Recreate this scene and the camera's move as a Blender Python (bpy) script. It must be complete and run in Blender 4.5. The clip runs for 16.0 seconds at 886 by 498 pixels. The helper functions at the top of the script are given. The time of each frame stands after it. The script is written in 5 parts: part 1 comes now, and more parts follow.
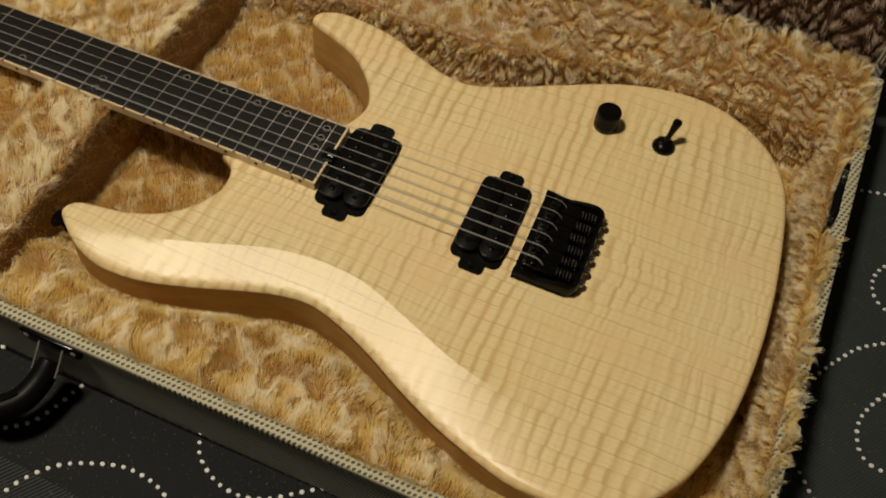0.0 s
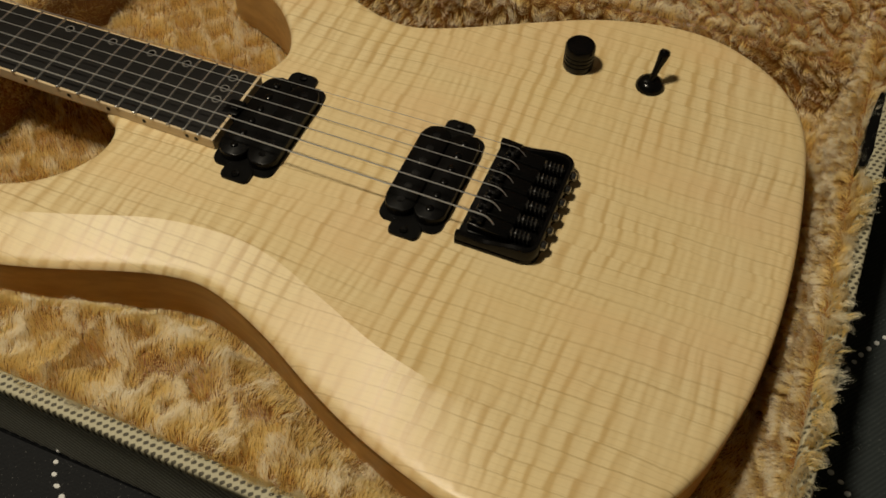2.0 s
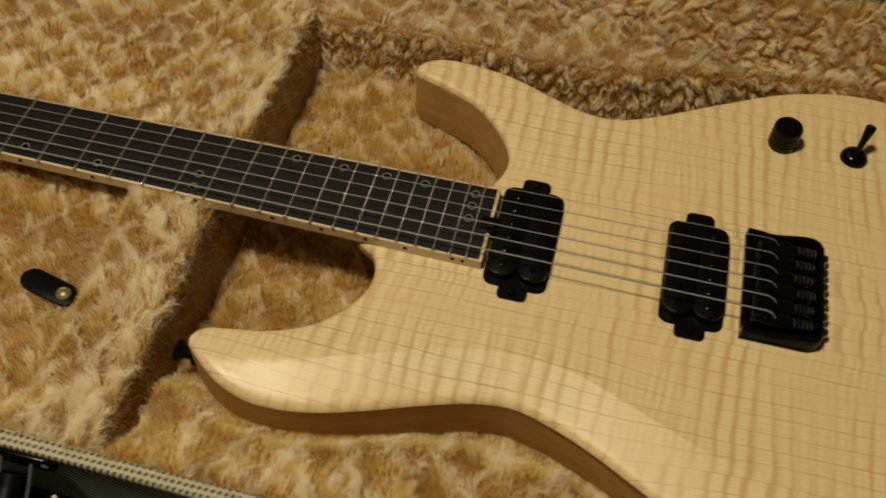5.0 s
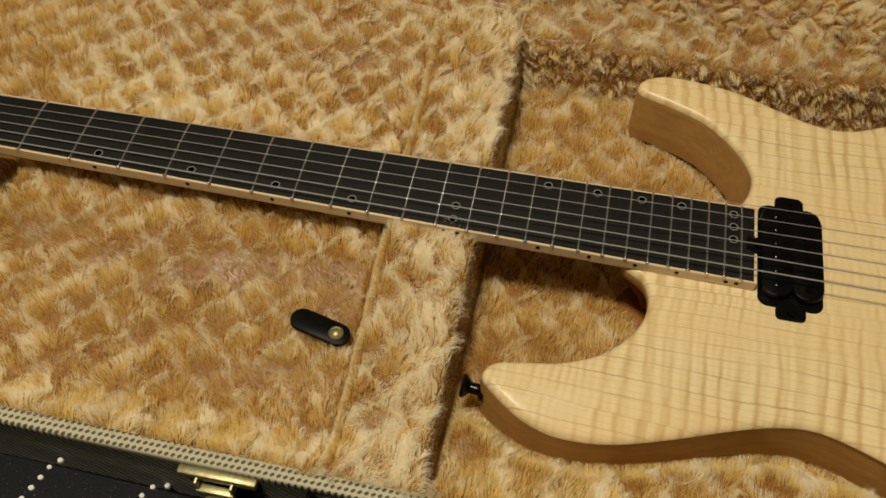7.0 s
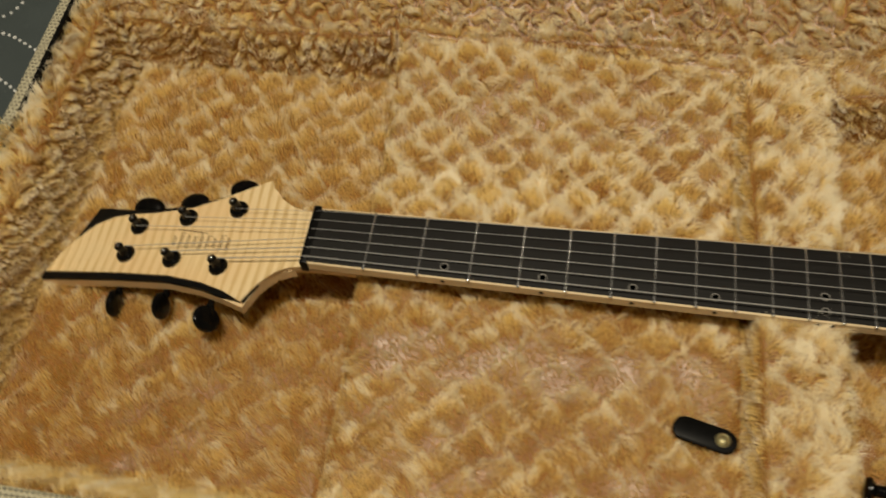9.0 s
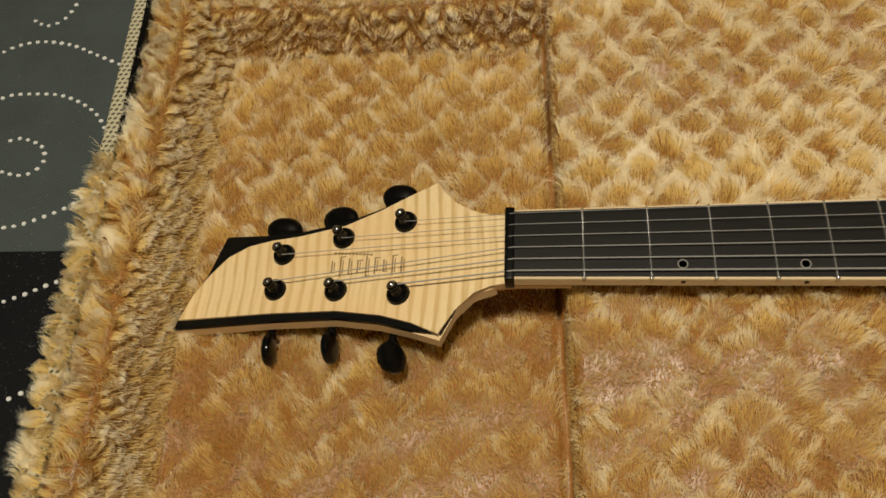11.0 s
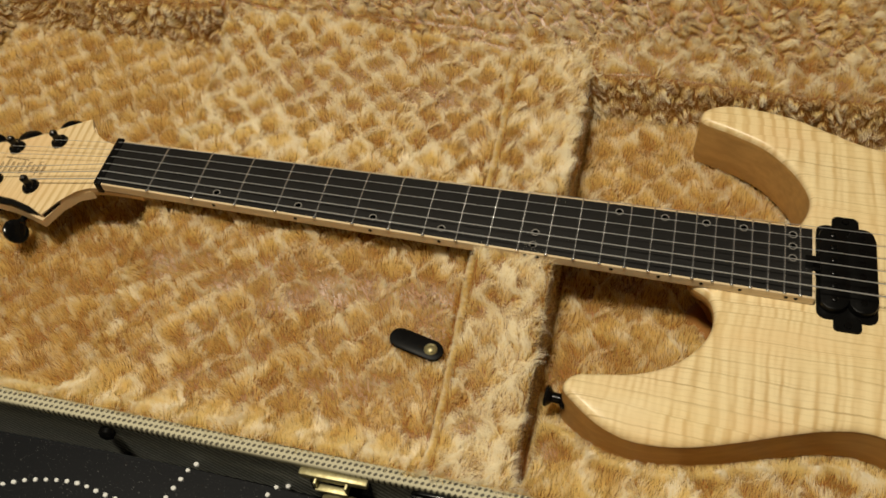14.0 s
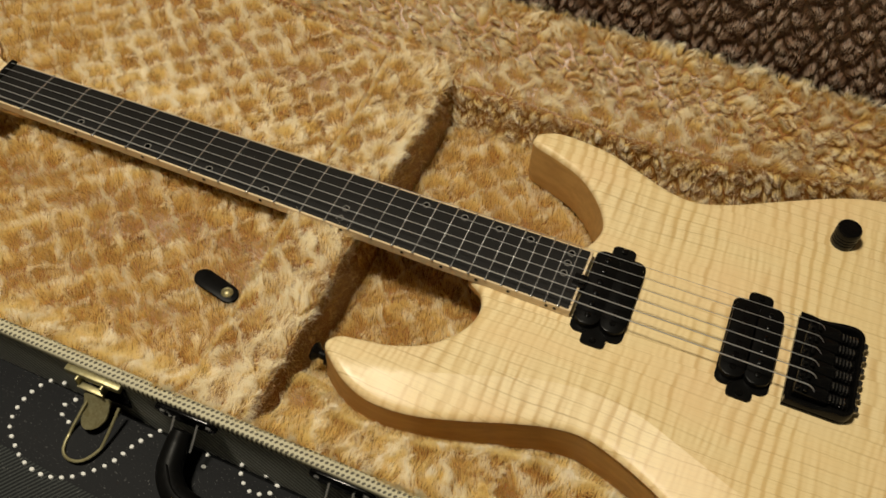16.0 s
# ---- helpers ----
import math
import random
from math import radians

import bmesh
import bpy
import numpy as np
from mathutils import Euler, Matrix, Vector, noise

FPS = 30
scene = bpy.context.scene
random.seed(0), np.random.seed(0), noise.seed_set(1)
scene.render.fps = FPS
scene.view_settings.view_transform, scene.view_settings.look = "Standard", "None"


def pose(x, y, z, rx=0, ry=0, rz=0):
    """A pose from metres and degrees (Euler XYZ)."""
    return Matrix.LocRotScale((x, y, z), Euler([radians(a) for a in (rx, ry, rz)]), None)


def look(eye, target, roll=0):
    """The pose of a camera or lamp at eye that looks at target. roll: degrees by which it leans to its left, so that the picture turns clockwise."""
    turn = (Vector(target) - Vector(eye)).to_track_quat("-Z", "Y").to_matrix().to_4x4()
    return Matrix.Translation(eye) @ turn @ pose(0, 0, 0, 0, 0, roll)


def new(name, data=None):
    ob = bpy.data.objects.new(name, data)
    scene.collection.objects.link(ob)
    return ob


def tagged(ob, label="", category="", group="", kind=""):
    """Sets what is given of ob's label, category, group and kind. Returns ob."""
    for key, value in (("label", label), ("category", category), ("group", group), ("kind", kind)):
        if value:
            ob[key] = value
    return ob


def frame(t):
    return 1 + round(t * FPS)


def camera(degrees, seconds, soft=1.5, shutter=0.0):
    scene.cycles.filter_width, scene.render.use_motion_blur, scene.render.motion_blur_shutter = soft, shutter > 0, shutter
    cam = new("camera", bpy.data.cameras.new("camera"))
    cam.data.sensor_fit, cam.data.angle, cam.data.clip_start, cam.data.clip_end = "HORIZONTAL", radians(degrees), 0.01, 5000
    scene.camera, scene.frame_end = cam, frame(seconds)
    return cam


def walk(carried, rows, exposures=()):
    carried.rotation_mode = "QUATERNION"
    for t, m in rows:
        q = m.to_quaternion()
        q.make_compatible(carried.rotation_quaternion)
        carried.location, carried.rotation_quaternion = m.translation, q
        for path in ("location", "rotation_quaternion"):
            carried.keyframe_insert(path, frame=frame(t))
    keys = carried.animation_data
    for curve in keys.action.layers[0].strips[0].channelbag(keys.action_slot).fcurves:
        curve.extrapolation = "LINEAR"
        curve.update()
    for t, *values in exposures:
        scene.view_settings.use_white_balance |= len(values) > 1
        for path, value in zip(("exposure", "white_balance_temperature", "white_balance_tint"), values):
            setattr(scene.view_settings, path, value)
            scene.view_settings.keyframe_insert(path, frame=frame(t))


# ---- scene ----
cam = camera(49.5, 16.0, soft=1.6, shutter=0.25)
PATH = [
    (0, (0.693, -0.387, 0.643), (0.394, 0.69, -1.016), 8.1),
    (0.5, (0.702, -0.391, 0.634), (0.369, 0.774, -0.958), 6.2),
    (1, (0.719, -0.378, 0.578), (0.382, 0.77, -1.024), 5.3),
    (1.5, (0.736, -0.352, 0.527), (0.391, 0.783, -1.083), 4.6),
    (2, (0.748, -0.329, 0.506), (0.326, 0.799, -1.091), 1.9),
    (2.5, (0.76, -0.32, 0.536), (0.301, 0.788, -1.064), 2.0),
    (3, (0.759, -0.316, 0.562), (0.342, 0.816, -1.033), 4.6),
    (3.5, (0.723, -0.334, 0.561), (0.402, 0.846, -1.021), 6.6),
    (4, (0.669, -0.343, 0.571), (0.363, 0.837, -1.015), 5.5),
    (4.5, (0.611, -0.354, 0.567), (0.335, 0.82, -1.028), 4.6),
    (5, (0.537, -0.352, 0.559), (0.304, 0.816, -1.048), 3.0),
    (5.2, (0.497, -0.343, 0.559), (0.296, 0.812, -1.061), 2.9),
    (7.5, (0.367, -0.382, 0.578), (0.163, 0.771, -1.043), 1.5),
    (8, (0.387, -0.392, 0.596), (0.073, 0.76, -1.008), 3.7),
    (8.5, (0.312, -0.364, 0.593), (-0.028, 0.76, -1.026), 1.1),
    (9, (0.171, -0.324, 0.614), (-0.117, 0.743, -1.053), -7.1),
    (9.5, (0.08, -0.294, 0.585), (-0.11, 0.789, -1.086), -7.4),
    (10, (0.028, -0.277, 0.555), (-0.132, 0.791, -1.129), -10.0),
    (10.2, (0.014, -0.259, 0.547), (-0.138, 0.741, -1.179), -11.2),
    (12.5, (0.151, -0.33, 0.583), (-0.292, 0.738, -1.049), -10.0),
    (13, (0.304, -0.376, 0.598), (-0.13, 0.742, -1.003), -7.5),
    (13.5, (0.396, -0.399, 0.61), (-0.011, 0.737, -0.985), -5.5),
    (14, (0.366, -0.398, 0.627), (0.024, 0.737, -0.983), -5.1),
    (14.5, (0.338, -0.394, 0.644), (0.087, 0.738, -0.985), -4.2),
    (15, (0.376, -0.41, 0.642), (0.117, 0.787, -0.939), -2.2),
    (15.5, (0.475, -0.414, 0.644), (0.14, 0.774, -0.929), 3.1),
    (16, (0.533, -0.415, 0.658), (0.133, 0.741, -0.924), 4.0),
]
walk(cam, [(t, look(eye, target, roll)) for t, eye, target, roll in PATH],
     ((0.0, -0.33, 6650, 10), (1.0, -0.36, 6650, 10), (2.0, -0.44, 6700, 10), (3.5, -0.48, 6900, 10), (5.0, -0.52, 7150, 10), (6.2, -0.36, 6900, 10), (8.0, -0.15, 6650, 10), (9.0, -0.18, 6650, 10),
      (10.0, -0.20, 6650, 10), (11.3, -0.02, 6550, 10), (12.5, 0.13, 6500, 10), (13.5, -0.01, 6500, 10), (15.0, -0.01, 6500, 10), (16.0, 0.0, 6450, 10)))

# ---- world and light ----
world = bpy.data.worlds.new("room_world")
scene.world = world
world.use_nodes = True
world.node_tree.nodes["Background"].inputs[0].default_value = (1.0, 0.86, 0.68, 1)
world.node_tree.nodes["Background"].inputs[1].default_value = 0.011
lamp = bpy.data.lights.new("ceiling_lamp", "AREA")
lamp.shape, lamp.size, lamp.energy, lamp.color = "DISK", 0.24, 32.5, (1.0, 0.905, 0.71)
lamp_ob = new("ceiling_lamp", lamp)
lamp_ob.matrix_world = look((0.05, -0.28, 1.80), (0.25, 0.0, 0.1))
scene.view_settings.exposure = 0.0

# ---- small tools ----


def thing(name, at, label, category, group=""):
    ob = new(name)
    ob.location = at
    ob.empty_display_size = 0.05
    ob["base"] = [float(v) for v in at]
    return tagged(ob, label, category, group)


def adopt(ob, parent):
    ob.parent = parent
    if parent.type == "EMPTY":
        ob.matrix_parent_inverse = Matrix.Translation(-Vector(parent["base"]))
    return ob


def part(name, bm, material, parent=None, label="", smooth=True, kind=""):
    """One bmesh as one mesh object, under a thing or a part."""
    me = bpy.data.meshes.new(name)
    bmesh.ops.recalc_face_normals(bm, faces=bm.faces)
    bm.to_mesh(me)
    bm.free()
    return from_mesh(name, me, material, parent, label, smooth, kind)


def from_mesh(name, me, material, parent=None, label="", smooth=True, kind=""):
    for m in material if isinstance(material, (list, tuple)) else [material]:
        me.materials.append(m)
    if smooth:
        me.polygons.foreach_set("use_smooth", [True] * len(me.polygons))
        me.set_sharp_from_angle(angle=radians(38))
    ob = new(name, me)
    if parent is not None:
        adopt(ob, parent)
    return tagged(ob, label, kind=kind)


def box(bm, x0, x1, y0, y1, z0, z1, bevel=0.0, segments=2, m=None):
    r = bmesh.ops.create_cube(bm, size=1.0)
    vs = r["verts"]
    for v in vs:
        v.co = Vector(((x0 + x1) / 2 + v.co.x * (x1 - x0), (y0 + y1) / 2 + v.co.y * (y1 - y0), (z0 + z1) / 2 + v.co.z * (z1 - z0)))
    if bevel:
        es = list({e for v in vs for e in v.link_edges})
        r2 = bmesh.ops.bevel(bm, geom=es, offset=bevel, segments=segments, profile=0.5, affect="EDGES")
        vs = list({v for f in r2["faces"] for v in f.verts} | {v for v in vs if v.is_valid})
    if m is not None:
        for v in vs:
            v.co = m @ v.co
    return bm


def lathe(bm, profile, origin, axis=(0, 0, 1), seg=24):
    """Turned body: profile of (radius, height) along the axis."""
    q = Vector(axis).normalized().to_track_quat("Z", "Y").to_matrix()
    rings = []
    for r, h in profile:
        if r < 1e-6:
            rings.append([bm.verts.new(Vector(origin) + q @ Vector((0, 0, h)))])
        else:
            rings.append([bm.verts.new(Vector(origin) + q @ Vector((r * math.cos(a), r * math.sin(a), h)))
                          for a in (2 * math.pi * i / seg for i in range(seg))])
    for a, b in zip(rings, rings[1:]):
        for i in range(seg):
            j = (i + 1) % seg
            f = [a[i % len(a)], a[j % len(a)], b[j % len(b)], b[i % len(b)]]
            f = list(dict.fromkeys(f))
            if len(f) > 2:
                bm.faces.new(f)
    for ring, flip in ((rings[0], True), (rings[-1], False)):
        if len(ring) > 2:
            bm.faces.new(ring[::-1] if flip else ring)
    return bm


def tube(bm, pts, radius, seg=8, closed=False):
    pts = [Vector(p) for p in pts]
    n = len(pts)
    rings, up = [], None
    for i, p in enumerate(pts):
        a = pts[(i - 1) % n] if closed or i else p
        b = pts[(i + 1) % n] if closed or i < n - 1 else p
        t = (b - a).normalized()
        if up is None:
            up = t.orthogonal().normalized()
        up = (up - t * up.dot(t)).normalized()
        side = t.cross(up)
        r = radius(i / (n - 1)) if callable(radius) else radius
        rings.append([bm.verts.new(p + (up * math.cos(k) + side * math.sin(k)) * r) for k in (2 * math.pi * j / seg for j in range(seg))])
    for i in range(n if closed else n - 1):
        a, b = rings[i], rings[(i + 1) % n]
        for j in range(seg):
            bm.faces.new((a[j], a[(j + 1) % seg], b[(j + 1) % seg], b[j]))
    if not closed:
        bm.faces.new(rings[0][::-1])
        bm.faces.new(rings[-1])
    return bm


def spline(pts, step, closed=False):
    """Catmull-Rom curve through a few control points, at even steps."""
    p = np.array(pts, float)
    n = len(p)
    out = []
    for i in range(n if closed else n - 1):
        g = (lambda k: p[k % n]) if closed else (lambda k: p[min(max(k, 0), n - 1)])
        a, b, c, d = g(i - 1), g(i), g(i + 1), g(i + 2)
        for s in np.linspace(0, 1, 24, endpoint=False):
            out.append(0.5 * (2 * b + (c - a) * s + (2 * a - 5 * b + 4 * c - d) * s * s + (3 * b - a - 3 * c + d) * s ** 3))
    out.append(p[0] if closed else p[-1])
    out = np.array(out)
    ln = np.concatenate(([0], np.cumsum(np.linalg.norm(np.diff(out, axis=0), axis=1))))
    k = max(2, round(ln[-1] / step))
    u = np.linspace(0, ln[-1], k + 1)
    res = np.stack([np.interp(u, ln, out[:, j]) for j in range(p.shape[1])], 1)
    return res[:-1] if closed else res


def prism(bm, poly, z0, z1, bevel=0.0, segments=2, m=None):
    """Upright plate with the given outline; z may follow x through m."""
    bot = [bm.verts.new((x, y, z0)) for x, y in poly]
    top = [bm.verts.new((x, y, z1)) for x, y in poly]
    f = bm.faces.new(top)
    bm.faces.new(bot[::-1])
    n = len(poly)
    for i in range(n):
        bm.faces.new((bot[i], bot[(i + 1) % n], top[(i + 1) % n], top[i]))
    vs = bot + top
    if bevel:
        r = bmesh.ops.bevel(bm, geom=list(f.edges), offset=bevel, segments=segments, profile=0.5, affect="EDGES")
        vs = list(bm.verts)
    if m is not None:
        for v in vs:
            v.co = m @ v.co
    return bm


def rounded(x0, x1, y0, y1, r, k=5):
    out = []
    for cx, cy, a0 in ((x1 - r, y1 - r, 0), (x0 + r, y1 - r, 90), (x0 + r, y0 + r, 180), (x1 - r, y0 + r, 270)):
        for i in range(k + 1):
            a = radians(a0 + 90 * i / k)
            out.append((cx + r * math.cos(a), cy + r * math.sin(a)))
    return out


def smooth01(a, b, x):
    t = np.clip((x - a) / (b - a), 0, 1)
    return t * t * (3 - 2 * t)


# ---- materials ----
class Mat:
    def __init__(self, name, color=(0.8, 0.8, 0.8), rough=0.5, metal=0.0, spec=0.5):
        self.m = bpy.data.materials.new(name)
        self.m.use_nodes = True
        self.t = self.m.node_tree
        self.b = self.t.nodes["Principled BSDF"]
        self.b.inputs["Base Color"].default_value = (*color, 1)
        self.b.inputs["Roughness"].default_value = rough
        self.b.inputs["Metallic"].default_value = metal
        self.b.inputs["Specular IOR Level"].default_value = spec

    def n(self, kind, **kw):
        node = self.t.nodes.new(kind)
        for k, v in kw.items():
            if k == "op":
                node.operation = v
            elif k == "blend":
                node.data_type, node.blend_type = "RGBA", v
            elif k == "wave":
                node.wave_type, node.bands_direction, node.wave_profile = v
        return node

    def link(self, a, b):
        self.t.links.new(a, b)

    def coord(self, scale=(1, 1, 1), rot=(0, 0, 0), warp=0.0, warp_scale=20.0):
        c = self.n("ShaderNodeTexCoord")
        mp = self.n("ShaderNodeMapping")
        mp.inputs["Scale"].default_value = scale
        mp.inputs["Rotation"].default_value = rot
        src = c.outputs["Object"]
        if warp:
            nz = self.n("ShaderNodeTexNoise")
            nz.inputs["Scale"].default_value = warp_scale
            self.link(src, nz.inputs["Vector"])
            v = self.n("ShaderNodeVectorMath", op="MULTIPLY_ADD")
            v.inputs[1].default_value = (warp, warp, warp)
            self.link(nz.outputs["Color"], v.inputs[0])
            self.link(src, v.inputs[2])
            src = v.outputs[0]
        self.link(src, mp.inputs["Vector"])
        return mp.outputs[0]

    def noise(self, vec, scale, detail=3.0, rough=0.55):
        nz = self.n("ShaderNodeTexNoise")
        nz.inputs["Scale"].default_value, nz.inputs["Detail"].default_value, nz.inputs["Roughness"].default_value = scale, detail, rough
        if vec is not None:
            self.link(vec, nz.inputs["Vector"])
        return nz.outputs["Fac"]

    def math(self, op, a, b=None, c=None):
        nd = self.n("ShaderNodeMath", op=op)
        for i, v in enumerate((a, b, c)):
            if v is None:
                continue
            if isinstance(v, (int, float)):
                nd.inputs[i].default_value = v
            else:
                self.link(v, nd.inputs[i])
        return nd.outputs[0]

    def ramp(self, fac, stops):
        r = self.n("ShaderNodeValToRGB")
        els = r.color_ramp.elements
        while len(els) < len(stops):
            els.new(0.5)
        for e, (p, c) in zip(els, stops):
            e.position, e.color = p, (*c, 1) if len(c) == 3 else c
        self.link(fac, r.inputs[0])
        return r.outputs[0]

    def mix(self, fac, a, b, blend="MIX"):
        nd = self.n("ShaderNodeMix", blend=blend)
        for i, v in ((0, fac), (6, a), (7, b)):
            if isinstance(v, (int, float)):
                nd.inputs[i].default_value = v
            elif isinstance(v, tuple):
                nd.inputs[i].default_value = (*v, 1)
            else:
                self.link(v, nd.inputs[i])
        return nd.outputs[2]

    def color(self, out):
        self.link(out, self.b.inputs["Base Color"])

    def rough(self, out):
        self.link(out, self.b.inputs["Roughness"])

    def bump(self, out, strength=0.3, distance=0.001):
        bp = self.n("ShaderNodeBump")
        bp.inputs["Strength"].default_value, bp.inputs["Distance"].default_value = strength, distance
        self.link(out, bp.inputs["Height"])
        self.link(bp.outputs[0], self.b.inputs["Normal"])


def make_maple(name, light, dark, vein, flame=1.0, rough=0.45, veins=0.46, pitch=0.0115, sway=1.0):
    """Book-matched curly maple: bands across the grain that step a little from one growth ring to the next."""
    k = Mat(name, light, rough, 0.0, 0.40)
    sp = k.n("ShaderNodeSeparateXYZ")
    k.link(k.coord(), sp.inputs[0])
    x, y = sp.outputs[0], k.math("ABSOLUTE", k.math("ADD", sp.outputs[1], 0.004))

    def halves(sx, sy):
        cb = k.n("ShaderNodeCombineXYZ")
        k.link(k.math("MULTIPLY", x, sx), cb.inputs[0])
        k.link(k.math("MULTIPLY", y, sy), cb.inputs[1])
        return cb.outputs[0]

    # growth lines along the grain, unevenly spaced
    yy = k.math("ADD", y, k.math("ADD", k.math("MULTIPLY", k.noise(halves(0.22, 1), 20, 2.0), 0.020), k.math("MULTIPLY", k.noise(halves(1, 0.4), 110, 2.0), 0.0012)))
    strip = k.math("FLOOR", k.math("MULTIPLY", yy, 1 / 0.0098))
    wn = k.n("ShaderNodeTexWhiteNoise")
    wn.noise_dimensions = "1D"
    k.link(strip, wn.inputs["W"])
    step = wn.outputs["Value"]
    # curly figure
    bend = k.math("ADD", k.math("MULTIPLY", k.noise(halves(1, 0.35), 17, 2.0), 0.020 * sway), k.math("MULTIPLY", k.noise(halves(1, 0.45), 70, 2.0), 0.0022 * sway))
    xx = k.math("ADD", k.math("MULTIPLY_ADD", y, 0.05, x), k.math("ADD", bend, k.math("MULTIPLY", step, 0.0020 * sway)))
    s1 = k.math("SINE", k.math("MULTIPLY", xx, 2 * math.pi / pitch))
    s2 = k.math("SINE", k.math("MULTIPLY_ADD", xx, 2 * math.pi / (pitch * 0.47), 0.7))
    a1 = k.math("MULTIPLY_ADD", k.noise(halves(0.8, 0.5), 24, 3.0), 4.4 * flame, -1.65 * flame)
    a2 = k.math("MULTIPLY_ADD", k.noise(halves(1, 0.9), 50, 2.0), 2.6 * flame, -0.9 * flame)
    own = k.math("MULTIPLY_ADD", step, 0.5, 0.75)
    fig = k.math("ADD", k.math("MULTIPLY_ADD", k.math("MULTIPLY", k.math("MULTIPLY", s1, a1), own), 0.36, 0.56), k.math("MULTIPLY", k.math("MULTIPLY", s2, a2), 0.26))
    base = k.ramp(fig, [(0.16, dark), (0.48, tuple(0.70 * a + 0.30 * c for a, c in zip(light, dark))), (0.76, light)])
    line = k.math("FRACT", k.math("MULTIPLY", yy, 1 / 0.0098))
    thin = k.ramp(line, [(0.0, (1, 1, 1)), (0.030, (0.7, 0.7, 0.7)), (0.085, (0, 0, 0)), (0.955, (0, 0, 0)), (1.0, (0.5, 0.5, 0.5))])
    line2 = k.math("SINE", k.math("MULTIPLY_ADD", yy, 2 * math.pi / 0.0037, 1.0))
    faint = k.ramp(line2, [(0.70, (0, 0, 0)), (1.0, (0.24, 0.24, 0.24))])
    fade = k.math("MULTIPLY_ADD", k.noise(halves(0.6, 1), 46, 3.0), 2.6, -0.50)
    fade = k.math("MINIMUM", k.math("MAXIMUM", fade, 0.10), 1.2)
    col = k.mix(k.math("MULTIPLY", k.math("MULTIPLY", k.math("ADD", thin, faint), fade), veins), base, vein)
    # wide drifts of yellow and of pink-brown heartwood
    tint = k.ramp(k.noise(halves(0.7, 1), 7, 3.0), [(0.30, (0, 0, 0)), (0.70, (1, 1, 1))])
    col = k.mix(k.math("MULTIPLY", tint, 0.55), col, (light[0] * 0.96, light[1] * 0.85, light[2] * 0.58))
    warm = k.ramp(k.noise(halves(0.8, 1.3), 11, 2.0), [(0.48, (0, 0, 0)), (0.72, (1, 1, 1))])
    col = k.mix(k.math("MULTIPLY", warm, 0.50), col, (light[0] * 0.96, light[1] * 0.78, light[2] * 0.66))
    grain = k.ramp(k.noise(halves(0.16, 1), 950, 3.0), [(0.36, (0, 0, 0)), (0.66, (1, 1, 1))])
    col = k.mix(k.math("MULTIPLY", grain, 0.16), col, tuple(v * 0.72 for v in light))
    k.color(col)
    k.rough(k.math("MULTIPLY_ADD", fig, 0.08, rough - 0.04))
    k.bump(k.noise(halves(0.2, 1), 900, 2.0), 0.05, 0.0003)
    return k.m


MAPLE = make_maple("flamed_maple_satin", (0.81, 0.665, 0.40), (0.54, 0.365, 0.165), (0.25, 0.15, 0.055), 0.95, 0.36, 0.66, 0.0104)
HEAD_MAPLE = make_maple("flamed_maple_headstock", (0.78, 0.62, 0.38), (0.54, 0.37, 0.17), (0.48, 0.33, 0.15), 1.35, 0.38, 0.10, 0.0074, 0.12)


def make_plain_wood(name, a, b, rough=0.5):
    k = Mat(name, a, rough)
    g = k.noise(k.coord((0.06, 1, 1), warp=0.003, warp_scale=30), 160, 4.0)
    k.color(k.mix(k.ramp(g, [(0.35, (0, 0, 0)), (0.65, (1, 1, 1))]), a, b))
    k.bump(g, 0.08, 0.0003)
    return k.m


SIDE_WOOD = make_plain_wood("body_side_wood", (0.52, 0.30, 0.095), (0.42, 0.235, 0.07))
NECK_WOOD = make_plain_wood("neck_maple", (0.74, 0.57, 0.34), (0.66, 0.48, 0.27))
CREAM = make_plain_wood("maple_binding", (0.70, 0.56, 0.36), (0.60, 0.46, 0.28), 0.4)


def make_ebony():
    k = Mat("ebony_board", (0.012, 0.011, 0.010), 0.5, 0.0, 0.30)
    g = k.noise(k.coord((0.04, 1, 1)), 700, 4.0)
    k.color(k.mix(g, (0.0035, 0.0033, 0.003), (0.012, 0.011, 0.010)))
    k.rough(k.math("MULTIPLY_ADD", g, 0.25, 0.36))
    k.bump(g, 0.10, 0.0003)
    return k.m


EBONY = make_ebony()


def make_black(name, rough, base=0.006, wear=0.25, spec=0.3):
    k = Mat(name, (base, base, base), rough, 0.0, spec)
    g = k.noise(k.coord(), 260, 4.0)
    k.rough(k.math("MULTIPLY_ADD", g, wear, rough - wear / 2))
    k.color(k.mix(g, (base, base, base), (base * 2.2, base * 2.1, base * 2.0)))
    return k.m


BLACK_METAL = make_black("black_plated_metal", 0.17, 0.002, 0.08, 0.20)
BLACK_PLASTIC = make_black("black_satin_plastic", 0.32, 0.002, 0.14, 0.14)
BLACK_LAYER = make_black("black_lacquer_edge", 0.36, 0.003, 0.15, 0.15)
LEATHER = make_black("black_leather", 0.42, 0.002, 0.2, 0.10)
STEEL = Mat("nickel_steel", (0.70, 0.70, 0.70), 0.235, 0.90).m
STRING = Mat("string_steel", (0.70, 0.70, 0.69), 0.29, 0.68).m


